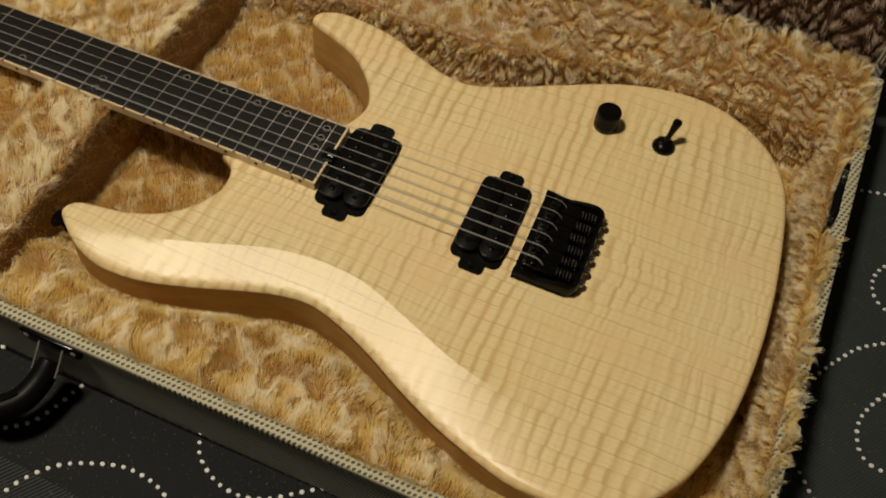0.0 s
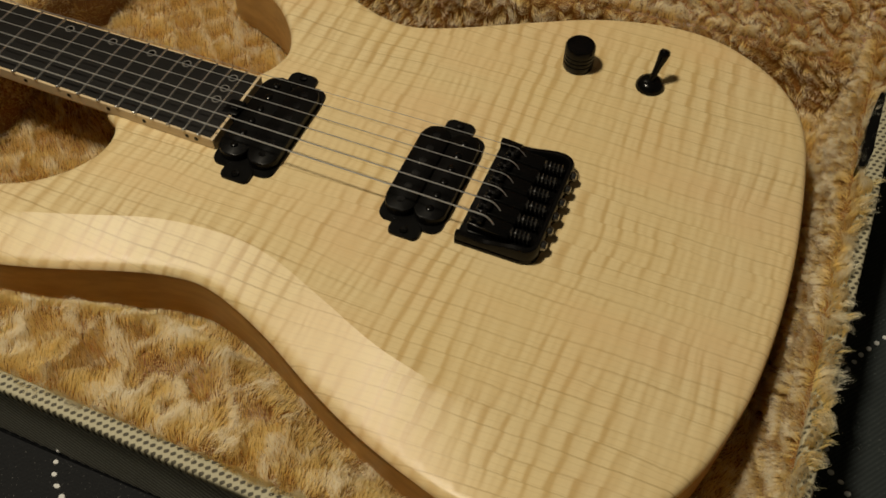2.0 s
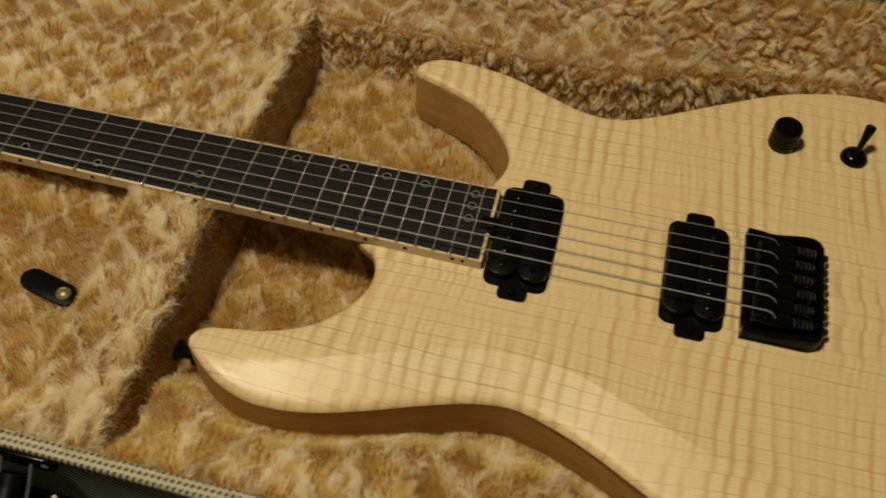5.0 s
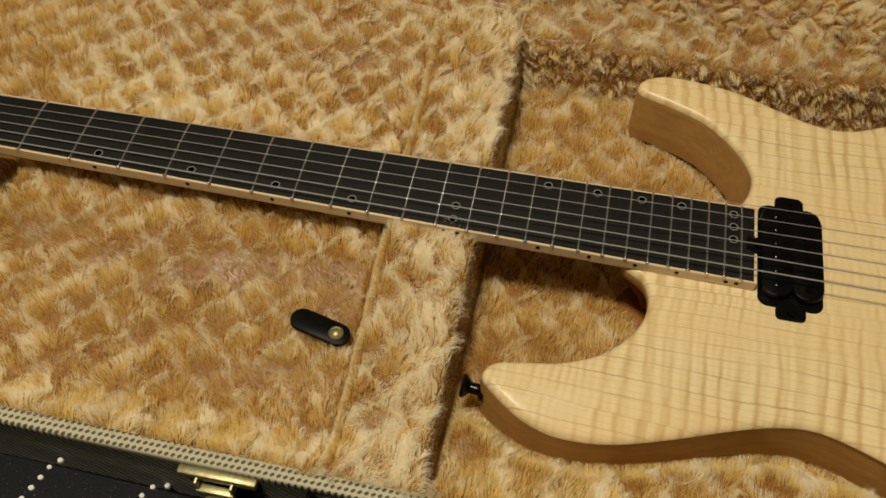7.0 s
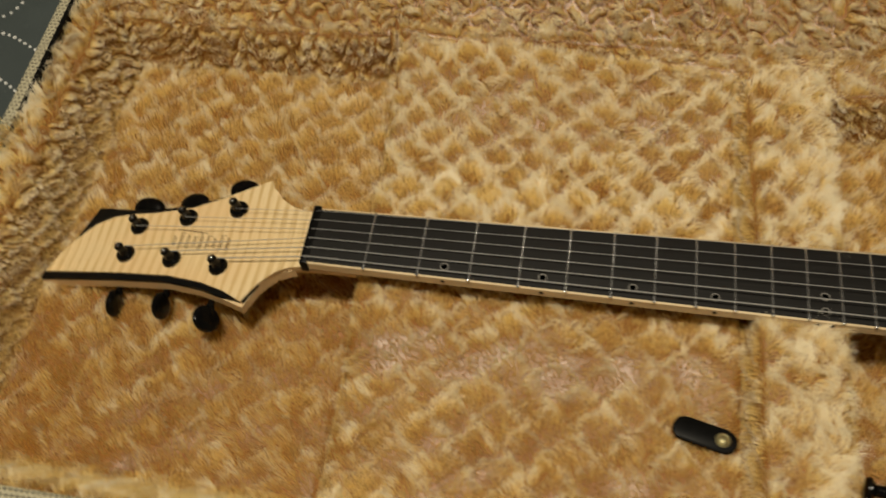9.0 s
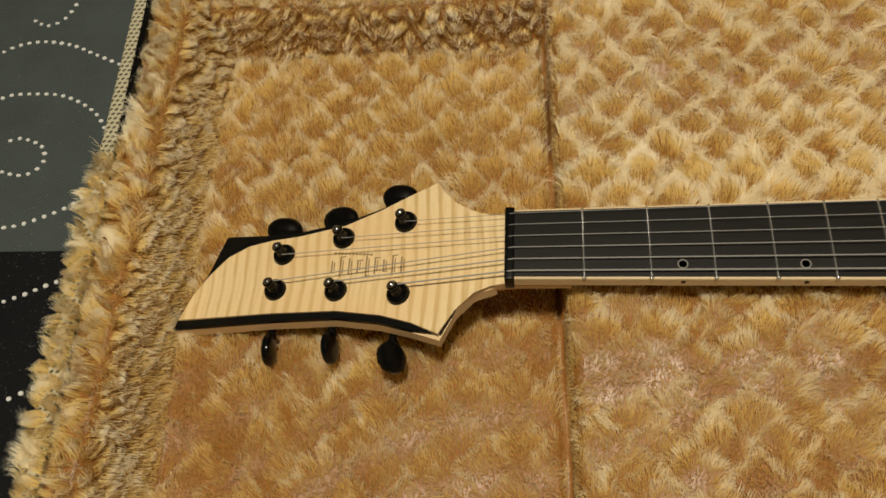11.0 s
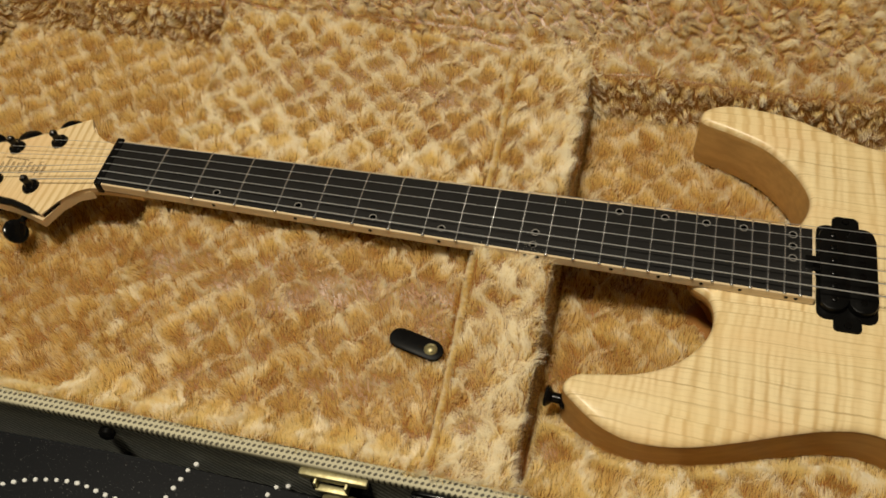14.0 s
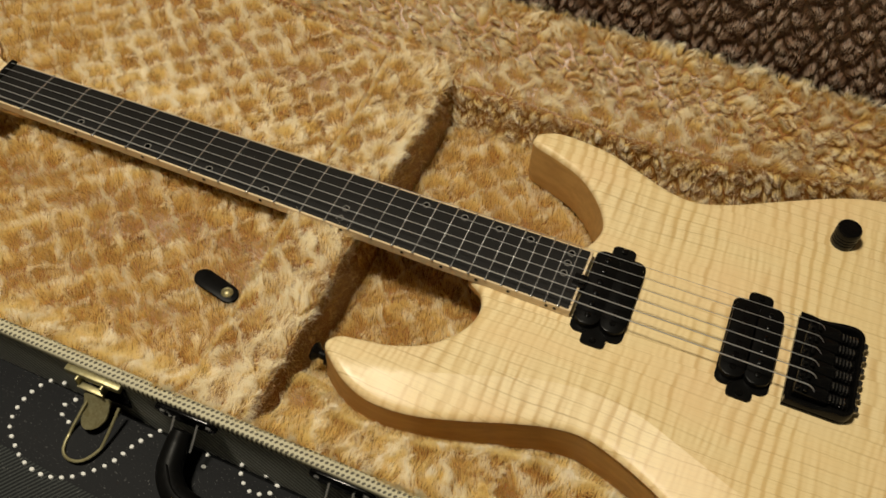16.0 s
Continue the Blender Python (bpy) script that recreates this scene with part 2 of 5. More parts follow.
def make_brass():
    k = Mat("antique_brass", (0.46, 0.40, 0.20), 0.36, 0.8)
    g = k.noise(k.coord(), 320, 4.0, 0.7)
    k.color(k.mix(k.ramp(g, [(0.38, (0, 0, 0)), (0.62, (1, 1, 1))]), (0.41, 0.375, 0.215), (0.30, 0.26, 0.13)))
    k.rough(k.math("MULTIPLY_ADD", g, 0.18, 0.38))
    return k.m


BRASS = make_brass()
SPRING = Mat("dark_chrome", (0.24, 0.235, 0.23), 0.20, 0.95).m
GLYPH = Mat("headstock_print", (0.25, 0.165, 0.08), 0.5).m
RING = Mat("inlay_ring_grey", (0.19, 0.18, 0.165), 0.4).m


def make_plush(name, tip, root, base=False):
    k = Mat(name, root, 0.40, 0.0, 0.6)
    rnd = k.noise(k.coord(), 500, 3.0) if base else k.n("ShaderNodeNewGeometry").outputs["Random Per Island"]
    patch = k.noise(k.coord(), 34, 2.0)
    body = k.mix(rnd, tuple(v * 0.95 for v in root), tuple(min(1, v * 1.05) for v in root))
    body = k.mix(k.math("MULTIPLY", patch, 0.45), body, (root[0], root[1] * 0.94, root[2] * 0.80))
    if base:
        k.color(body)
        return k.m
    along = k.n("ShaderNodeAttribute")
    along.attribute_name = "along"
    # roots darker and redder: shade inside the pile is put into the colour
    shaded_root = tuple(v * f for v, f in zip(root, (0.80, 0.60, 0.38)))
    col = k.mix(k.ramp(along.outputs["Fac"], [(0.02, (0, 0, 0)), (0.26, (1, 1, 1))]), shaded_root, body)
    # crest tips blend to pale, a sheen painted by colour
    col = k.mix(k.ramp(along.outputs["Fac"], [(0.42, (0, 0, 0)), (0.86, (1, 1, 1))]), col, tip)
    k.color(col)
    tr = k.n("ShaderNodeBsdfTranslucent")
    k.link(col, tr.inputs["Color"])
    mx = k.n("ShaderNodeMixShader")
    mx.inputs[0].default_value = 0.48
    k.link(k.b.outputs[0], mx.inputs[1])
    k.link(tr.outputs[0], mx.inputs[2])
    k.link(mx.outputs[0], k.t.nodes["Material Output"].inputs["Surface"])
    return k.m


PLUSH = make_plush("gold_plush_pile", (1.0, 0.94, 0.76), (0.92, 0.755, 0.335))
# browner, dimmer copy for the lid, with its shade put into the colour
LID_PLUSH = make_plush("shaded_plush_pile", (0.66, 0.52, 0.40), (0.31, 0.185, 0.115))
# dark brown backing: shade between the fibres is put into its colour
PLUSH_BACK = make_plush("shade_brown_backing", (0.6, 0.45, 0.2), (0.26, 0.115, 0.026), True)
# lid backing darkened to go with its shaded pile
LID_BACK = make_plush("shaded_lid_backing", (0.3, 0.2, 0.1), (0.10, 0.055, 0.034), True)


def make_binding():
    """Woven cream edging with staggered dark openings."""
    k = Mat("woven_cream_binding", (0.7, 0.66, 0.5), 0.7)
    c = k.n("ShaderNodeTexCoord")
    sp = k.n("ShaderNodeSeparateXYZ")
    k.link(c.outputs["Object"], sp.inputs[0])
    x, y = sp.outputs[0], sp.outputs[1]
    w = 2 * math.pi / 0.0068
    a = k.math("SINE", k.math("MULTIPLY", k.math("MULTIPLY_ADD", y, 0.62, x), w))
    b = k.math("SINE", k.math("MULTIPLY", k.math("MULTIPLY_ADD", y, -1.38, x), w))
    d = k.math("MULTIPLY", a, b)
    hole = k.ramp(d, [(0.10, (0, 0, 0)), (0.48, (1, 1, 1))])
    fine = k.noise(k.coord(), 1500, 2.0)
    col = k.mix(fine, (0.53, 0.49, 0.34), (0.40, 0.365, 0.25))
    k.color(k.mix(k.math("MULTIPLY", hole, 0.95), col, (0.050, 0.043, 0.028)))
    k.bump(k.math("SUBTRACT", 1.0, hole), 0.6, 0.0008)
    return k.m


BINDING = make_binding()


def make_twill():
    k = Mat("dark_ribbed_tweed", (0.03, 0.032, 0.028), 0.75)
    v = k.coord((1, 1, 1))
    w = k.n("ShaderNodeTexWave", wave=("BANDS", "DIAGONAL", "SIN"))
    w.inputs["Scale"].default_value, w.inputs["Distortion"].default_value, w.inputs["Detail"].default_value = 105, 0.6, 1
    k.link(v, w.inputs["Vector"])
    s = w.outputs["Fac"]
    n = k.noise(v, 900, 2.0)
    k.color(k.mix(k.math("MULTIPLY", s, n), (0.20, 0.207, 0.182), (0.80, 0.81, 0.72)))
    k.bump(s, 0.5, 0.0008)
    return k.m


TWILL = make_twill()


def make_bed():
    k = Mat("charcoal_bedspread", (0.02, 0.02, 0.023), 0.62)
    k.b.inputs["Specular IOR Level"].default_value = 0.12
    # patchwork of dark and grey squares, with a plain dark border panel
    sp = k.n("ShaderNodeSeparateXYZ")
    k.link(k.coord(warp=0.006, warp_scale=9), sp.inputs[0])
    i = k.math("FLOOR", k.math("MULTIPLY_ADD", sp.outputs[0], 1 / 0.22, 0.46 / 0.22))
    j = k.math("FLOOR", k.math("MULTIPLY_ADD", sp.outputs[1], 1 / 0.245, -0.03 / 0.245))
    odd = k.math("FLOORED_MODULO", k.math("ADD", i, j), 2.0)
    grey = k.math("MULTIPLY", k.math("MAXIMUM", k.math("MULTIPLY", k.math("SUBTRACT", 1.0, odd), k.math("LESS_THAN", sp.outputs[0], 0.80)), k.math("MULTIPLY", k.math("GREATER_THAN", sp.outputs[0], 0.80), 0.42)), k.math("GREATER_THAN", sp.outputs[1], -0.165))
    cloud = k.noise(k.coord(), 26, 3.0)
    t = k.mix(grey, (0.0044, 0.0051, 0.0064), (0.084, 0.103, 0.103))
    t = k.mix(k.math("MULTIPLY", cloud, 0.4), t, (0.010, 0.0105, 0.011))
    w = k.n("ShaderNodeTexWave", wave=("BANDS", "X", "SIN"))
    w.inputs["Scale"].default_value, w.inputs["Distortion"].default_value = 140, 0.4
    k.link(k.coord((1, 1, 1), (0, 0, radians(38))), w.inputs["Vector"])
    n = k.noise(k.coord(), 700, 3.0)
    lint = k.ramp(k.noise(k.coord(), 950, 1.0), [(0.70, (0, 0, 0)), (0.77, (1, 1, 1))])
    ribbed = k.math("LESS_THAN", k.math("MULTIPLY_ADD", sp.outputs[0], 0.05, sp.outputs[1]), -0.245)
    col = k.mix(k.math("MULTIPLY", w.outputs["Fac"], 0.3), t, (0.006, 0.006, 0.007))
    col = k.mix(k.math("MULTIPLY", k.math("POWER", w.outputs["Fac"], 2.0), k.math("MULTIPLY", ribbed, 0.8)), col, (0.050, 0.056, 0.052))
    col = k.mix(k.math("MULTIPLY", lint, 0.35), col, (0.35, 0.34, 0.32))
    k.color(col)
    k.bump(k.math("ADD", k.math("MULTIPLY", w.outputs["Fac"], k.math("MULTIPLY_ADD", ribbed, 0.9, 0.1)), n), 0.35, 0.0006)
    return k.m


BED = make_bed()
DOT = Mat("white_stitched_dots", (0.66, 0.66, 0.64), 0.7).m


def make_wall():
    k = Mat("plain_warm_paint", (0.6, 0.55, 0.47), 0.85)
    n = k.noise(k.coord(), 30, 4.0)
    k.color(k.mix(n, (0.50, 0.47, 0.41), (0.44, 0.41, 0.35)))
    k.bump(n, 0.1, 0.002)
    return k.m


WALL = make_wall()

# ---- the plan ----
ZB, ZF = 0.102, 0.110          # body top, fretboard top
SCALE = 0.648
RIM = 0.120                    # top edge of the open case
NL, NR, FR, FL = (-0.234, -0.195), (0.836, -0.2115), (0.852, 0.248), (-0.248, 0.240)   # outer corners of the case


def fret_x(n):
    return SCALE * (1 - 2 ** (-n / 12))


def half_width(x):
    return 0.0213 + (0.0283 - 0.0213) * x / 0.486


BODY = [(0.349, -0.114), (0.355, -0.105), (0.370, -0.1015), (0.392, -0.097), (0.414, -0.086), (0.430, -0.068), (0.436, -0.050), (0.432, -0.034), (0.418, -0.022),
        (0.430, 0.000), (0.478, 0.030), (0.490, 0.042), (0.4945, 0.060), (0.489, 0.076), (0.478, 0.091), (0.462, 0.105), (0.440, 0.115), (0.420, 0.122), (0.4165, 0.128), (0.421, 0.136),
        (0.436, 0.142), (0.460, 0.141), (0.485, 0.136), (0.510, 0.126), (0.535, 0.117), (0.557, 0.116), (0.584, 0.127), (0.623, 0.149), (0.664, 0.170), (0.705, 0.181),
        (0.739, 0.180), (0.769, 0.167), (0.792, 0.146), (0.806, 0.117), (0.813, 0.070), (0.816, 0.015), (0.814, -0.035), (0.807, -0.080), (0.791, -0.125),
        (0.765, -0.156), (0.732, -0.170), (0.700, -0.1705), (0.673, -0.1645), (0.640, -0.1535), (0.610, -0.140), (0.580, -0.1245), (0.555, -0.114), (0.532, -0.1080),
        (0.510, -0.1100), (0.485, -0.1175), (0.455, -0.1285), (0.425, -0.1375), (0.398, -0.1400), (0.374, -0.1345), (0.356, -0.1225)]
OUT = spline(BODY, 0.003, True)


def edge_distance(x, y):
    """Distance to the body's outline, positive inside."""
    x, y = np.asarray(x, float).ravel(), np.asarray(y, float).ravel()
    a, b = OUT, np.roll(OUT, -1, 0)
    res = np.empty(len(x))
    for s in range(0, len(x), 20000):
        px, py = x[s:s + 20000, None], y[s:s + 20000, None]
        d = b - a
        t = np.clip(((px - a[:, 0]) * d[:, 0] + (py - a[:, 1]) * d[:, 1]) / (d ** 2).sum(1), 0, 1)
        dist = np.hypot(px - a[:, 0] - t * d[:, 0], py - a[:, 1] - t * d[:, 1]).min(1)
        cond = (a[:, 1] > py) != (b[:, 1] > py)
        cross = (b[:, 0] - a[:, 0]) * (py - a[:, 1]) / np.where(b[:, 1] == a[:, 1], 1e-9, b[:, 1] - a[:, 1]) + a[:, 0]
        inside = (cond & (px < cross)).sum(1) % 2 == 1
        res[s:s + 20000] = np.where(inside, dist, -dist)
    return res


# coarse table of that distance, read between its nodes
TX, TY = np.arange(-0.26, 0.88, 0.0025), np.arange(-0.24, 0.27, 0.0025)
_gx, _gy = np.meshgrid(TX, TY, indexing="ij")
TABLE = edge_distance(_gx, _gy).reshape(_gx.shape)


def body_distance(x, y):
    u = np.clip((x - TX[0]) / 0.0025, 0, len(TX) - 1.001)
    v = np.clip((y - TY[0]) / 0.0025, 0, len(TY) - 1.001)
    i, j = u.astype(int), v.astype(int)
    fu, fv = u - i, v - j
    return (TABLE[i, j] * (1 - fu) * (1 - fv) + TABLE[i + 1, j] * fu * (1 - fv) + TABLE[i, j + 1] * (1 - fu) * fv + TABLE[i + 1, j + 1] * fu * fv)


def bed_height(x, y):
    z = 0.056 + 0.038 * np.exp(-(((x - 0.08) / 0.28) ** 2 + ((y + 0.22) / 0.12) ** 2)) + 0.010 * np.exp(-((x + 0.30) / 0.12) ** 2)
    z = z + 0.004 * np.sin(9 * x + 3 * y) * np.cos(7 * y - 2 * x)
    under = smooth01(-0.002, -0.014, np.maximum(np.maximum(-0.243 - x, x - 0.846), np.maximum(-0.207 - y, y - 0.246)))
    return z * (1 - under) + 0.034 * under


# ---- the setting ----
def build_setting():
    bm = bmesh.new()
    xs = np.concatenate((np.linspace(-2.0, -0.5, 16), np.linspace(-0.48, 1.08, 196), np.linspace(1.1, 2.6, 16)))
    ys = np.concatenate((np.linspace(-2.0, -0.5, 16), np.linspace(-0.48, 0.52, 126), np.linspace(0.54, 2.0, 16)))
    gx, gy = np.meshgrid(xs, ys, indexing="ij")
    gz = bed_height(gx, gy)
    vs = [[bm.verts.new((gx[i, j], gy[i, j], gz[i, j])) for j in range(len(ys))] for i in range(len(xs))]
    for i in range(len(xs) - 1):
        for j in range(len(ys) - 1):
            bm.faces.new((vs[i][j], vs[i + 1][j], vs[i + 1][j + 1], vs[i][j + 1]))
    bed = part("bedspread", bm, BED)
    tagged(bed, "charcoal patchwork bedspread with white dotted swirls", "bedspread", kind="structure")
    for name, b in (("wall_west", (-2.1, -2.0, -2.1, 2.1, -0.5, 2.3)), ("wall_east", (2.6, 2.7, -2.1, 2.1, -0.5, 2.3)), ("wall_south", (-2.0, 2.6, -2.1, -2.0, -0.5, 2.3)),
                    ("wall_north", (-2.0, 2.6, 2.0, 2.1, -0.5, 2.3)), ("ceiling", (-2.1, 2.7, -2.1, 2.1, 2.3, 2.4)), ("floor", (-2.1, 2.7, -2.1, 2.1, -0.6, -0.5))):
        w = part(name, box(bmesh.new(), *b), WALL, smooth=False)
        tagged(w, "plain warm painted " + name.split("_")[0], name.split("_")[0], kind="structure")
    return bed


bed = build_setting()

# ---- the guitar ----
guitar = thing("electric_guitar", (0.58, 0.0, 0.0535), "flamed maple electric guitar with black hardware lying in an open case", "guitar")
CREASE = spline([(0.352, -0.1245), (0.404, -0.114), (0.447, -0.100), (0.491, -0.0845), (0.530, -0.0795), (0.560, -0.083), (0.595, -0.096), (0.633, -0.111), (0.670, -0.120), (0.72, -0.132), (0.77, -0.150)], 0.003)


def body_top(x, y, d):
    yc = np.interp(x, CREASE[:, 0], CREASE[:, 1])
    z = ZB - 0.26 * np.maximum(0, yc - y) * smooth01(0.755, 0.61, x) * smooth01(0.335, 0.40, x)
    r = 0.0045
    e = np.clip(d, 0, r)
    return z - (r - np.sqrt(np.maximum(0, r * r - (r - e) ** 2)))


def build_body():
    from mathutils.geometry import delaunay_2d_cdt
    n = len(OUT)
    nrm = np.roll(OUT, -1, 0) - np.roll(OUT, 1, 0)
    nrm = np.stack((-nrm[:, 1], nrm[:, 0]), 1) / np.linalg.norm(nrm, axis=1)[:, None]
    if edge_distance(*(OUT[:1] + nrm[:1] * 0.002).T)[0] < 0:
        nrm = -nrm
    pts = [OUT]
    for d in (0.0004, 0.0012, 0.0024, 0.0040):
        ring = OUT + nrm * d
        pts.append(ring[edge_distance(ring[:, 0], ring[:, 1]) > d * 0.8])
    gx, gy = np.meshgrid(np.arange(0.345, 0.82, 0.004), np.arange(-0.18, 0.19, 0.004), indexing="ij")
    g = np.stack((gx.ravel(), gy.ravel()), 1)
    g = g[edge_distance(g[:, 0], g[:, 1]) > 0.006]
    c = CREASE[edge_distance(CREASE[:, 0], CREASE[:, 1]) > 0.006]
    g = g[np.abs(g[:, 1] - np.interp(g[:, 0], CREASE[:, 0], CREASE[:, 1])) > 0.0022]
    pts += [g, c]
    allp = np.concatenate(pts)
    edges = [(i, (i + 1) % n) for i in range(n)]
    k0 = len(allp) - len(c)
    edges += [(k0 + i, k0 + i + 1) for i in range(len(c) - 1)]
    v2, _, faces, *_ = delaunay_2d_cdt([Vector(p) for p in allp], edges, [], 1, 1e-6)
    v2 = np.array([tuple(v) for v in v2])
    d = np.abs(edge_distance(v2[:, 0], v2[:, 1]))
    z = body_top(v2[:, 0], v2[:, 1], d)
    bm = bmesh.new()
    vs = [bm.verts.new((x, y, zz)) for (x, y), zz in zip(v2, z)]
    for f in faces:
        bm.faces.new([vs[i] for i in f])
    ztop = body_top(OUT[:, 0], OUT[:, 1], np.zeros(n))
    # the heel is carved away under the near cutaway
    carve = smooth01(0.372, 0.400, OUT[:, 0]) * smooth01(-0.106, -0.090, OUT[:, 1]) * (OUT[:, 1] < -0.005) * (OUT[:, 0] < 0.445)
    levels = [(0, 0, ztop), (0, 0, np.full(n, 0.0925)), (0, 0.0030, np.full(n, 0.0860)), (0, 0.010, np.full(n, 0.0760)), (0, 0.016, np.full(n, 0.064)),
              (0.0012, 0.018, np.full(n, 0.0560)), (0.004, 0.018, np.full(n, 0.0535))]
    rings = []
    for off, cut, zz in levels:
        q = OUT + nrm * (off + cut * carve)[:, None]
        rings.append([bm.verts.new((q[i, 0], q[i, 1], zz[i])) for i in range(n)])
    side = []
    for a, b in zip(rings, rings[1:]):
        for i in range(n):
            side.append(bm.faces.new((a[i], a[(i + 1) % n], b[(i + 1) % n], b[i])))
    side.append(bm.faces.new(rings[-1]))
    for f in side:
        f.material_index = 1
    bmesh.ops.remove_doubles(bm, verts=bm.verts, dist=2e-5)
    ob = part("body", bm, [MAPLE, SIDE_WOOD], guitar, "satin flamed maple body with a sculpted forearm bevel")
    # the bevel meets the top in a clear line, which dies away at both ends
    xy = np.array([v.co[:] for v in ob.data.vertices])
    on = (np.abs(xy[:, 1] - np.interp(xy[:, 0], CREASE[:, 0], CREASE[:, 1])) < 2e-4) & (xy[:, 2] > ZB - 0.002) & (xy[:, 0] > 0.42) & (xy[:, 0] < 0.665)
    for e in ob.data.edges:
        if on[e.vertices[0]] and on[e.vertices[1]]:
            e.use_edge_sharp = True
    return ob


body = build_body()


def build_neck():
    bm = bmesh.new()
    rings = []
    for x in np.linspace(-0.004, 0.425, 24):
        w, dep = half_width(max(x, 0)) - 0.0003, 0.0125 + 0.004 * max(x, 0) / 0.42
        rings.append([bm.verts.new((x, w * math.cos(a), 0.1025 - dep * (abs(math.sin(a)) ** 1.35))) for a in np.linspace(0, math.pi, 15)])
    for a, b in zip(rings, rings[1:]):
        for i in range(14):
            bm.faces.new((a[i], a[i + 1], b[i + 1], b[i]))
        bm.faces.new((a[14], a[0], b[0], b[14]))
    bm.faces.new(rings[0])
    bm.faces.new(rings[-1][::-1])
    part("neck", bm, NECK_WOOD, guitar, "pale maple neck")
    # board: ebony field, rounded across, with a maple edge
    bm = bmesh.new()
    xs = np.linspace(0.0, 0.4935, 60)
    rings = []
    for x in xs:
        w = half_width(x) - 0.0012
        ring = [bm.verts.new((x, w * s, ZF - 0.0006 * s * s)) for s in np.linspace(-1, 1, 9)]
        ring += [bm.verts.new((x, w, 0.1027)), bm.verts.new((x, -w, 0.1027))]
        rings.append(ring)
    for a, b in zip(rings, rings[1:]):
        for i in range(11):
            bm.faces.new((a[i], a[(i + 1) % 11], b[(i + 1) % 11], b[i]))
    bm.faces.new(rings[0])
    bm.faces.new(rings[-1][::-1])
    board = part("fretboard", bm, EBONY, guitar, "black ebony fretboard with pale maple edging")
    for s in (-1, 1):
        bm = bmesh.new()
        rr = []
        for x in np.linspace(0.0, 0.495, 40):
            w0, w1 = half_width(x) - 0.0011, half_width(x) + 0.0002
            rr.append([bm.verts.new((x, s * a, zz)) for a, zz in ((w0, 0.1024), (w1, 0.1024), (w1, ZF - 0.0010), (w1 - 0.0004, ZF - 0.0006), (w0, ZF - 0.0006))])
        for a, b in zip(rr, rr[1:]):
            for i in range(5):
                bm.faces.new((a[i], a[(i + 1) % 5], b[(i + 1) % 5], b[i]))
        bm.faces.new(rr[0])
        bm.faces.new(rr[-1][::-1])
        part("binding_strip", bm, CREAM, board, "pale maple binding")
    for y0, y1 in ((-0.0284, -0.0070), (0.0050, 0.0284)):
        part("end_binding", box(bmesh.new(), 0.4936, 0.4955, y0, y1, 0.1024, ZF - 0.0005, 0.0003), CREAM, board)
    for n in range(1, 25):
        x = fret_x(n)
        w = half_width(x) - 0.0004
        bm = bmesh.new()
        rr = []
        for s in np.linspace(-1, 1, 13):
            zc = ZF - 0.0006 * s * s - 0.0002
            drop = 0.0005 if abs(s) > 0.99 else 0.0
            rr.append([bm.verts.new((x + 0.00075 * math.cos(a), w * s, zc + (0.0013 - drop) * math.sin(a))) for a in np.linspace(0, math.pi, 6)])
        for a, b in zip(rr, rr[1:]):
            for i in range(5):
                bm.faces.new((a[i], a[i + 1], b[i + 1], b[i]))
        bm.faces.new(rr[0])
        bm.faces.new(rr[-1][::-1])
        lathe(bm, [(0.0, 0.0013), (0.0005, 0.0012), (0.0009, 0.0009), (0.0012, 0.0004), (0.0012, 0.0)], (x, -w - 0.0001, ZF - 0.0001), (0, -0.55, 0.835), 12)
        part("fret", bm, STEEL, board)
    rings = [(3, -0.0142), (5, -0.0150), (7, -0.0158), (9, -0.0166), (12, -0.0188), (12, -0.0088), (15, 0.0190), (17, 0.0194), (19, 0.0197), (21, 0.0200),
             (24, 0.0200), (24, 0.0103), (24, 0.0006)]
    for n, y in rings:
        x = (fret_x(n) + fret_x(n - 1)) / 2
        bm = bmesh.new()
        z = ZF - 0.0006 * (y / half_width(x)) ** 2 + 0.00003
        lathe(bm, [(0.0021, 0.0), (0.0021, 0.0002), (0.0028, 0.0002), (0.0028, 0.0)], (x, y, z), seg=24)
        part("ring_inlay", bm, RING, board, "thin grey ring inlay")
    for n, off in ((3, 0), (5, 0), (7, 0), (9, 0), (12, -0.004), (12, 0.004), (15, 0), (17, 0), (19, 0), (21, 0), (24, -0.003), (24, 0.003)):
        x = (fret_x(n) + fret_x(n - 1)) / 2 + off
        bm = lathe(bmesh.new(), [(0.0013, 0), (0.0013, 0.0003)], (x, -half_width(x) - 0.0001, 0.1062), (0, -1, 0), 12)
        part("side_dot", bm, BLACK_PLASTIC, board)
    # truss rod slot and wheel at the end of the board
    part("truss_slot", box(bmesh.new(), 0.4888, 0.4985, -0.0068, 0.0048, 0.1035, ZF + 0.0004, 0.0006), BLACK_PLASTIC, board)
    bm = lathe(bmesh.new(), [(0.0015, -0.002), (0.0030, -0.002), (0.0030, 0.002), (0.0015, 0.002)], (0.4955, -0.0022, ZF - 0.0005), (1, 0, 0), 14)
    part("truss_wheel", bm, BLACK_METAL, board)
    bm = box(bmesh.new(), -0.0052, 0.0, -0.0222, 0.0222, 0.1000, ZF + 0.0012, 0.0007)
    part("nut", bm, BLACK_PLASTIC, guitar, "black nut")
    return board


build_neck()

# headstock leans back from the nut
TILT = Matrix(((1, 0, 0, 0), (0, 1, 0, 0), (0.21, 0, 1, 0.104 + 0.21 * 0.005), (0, 0, 0, 1)))


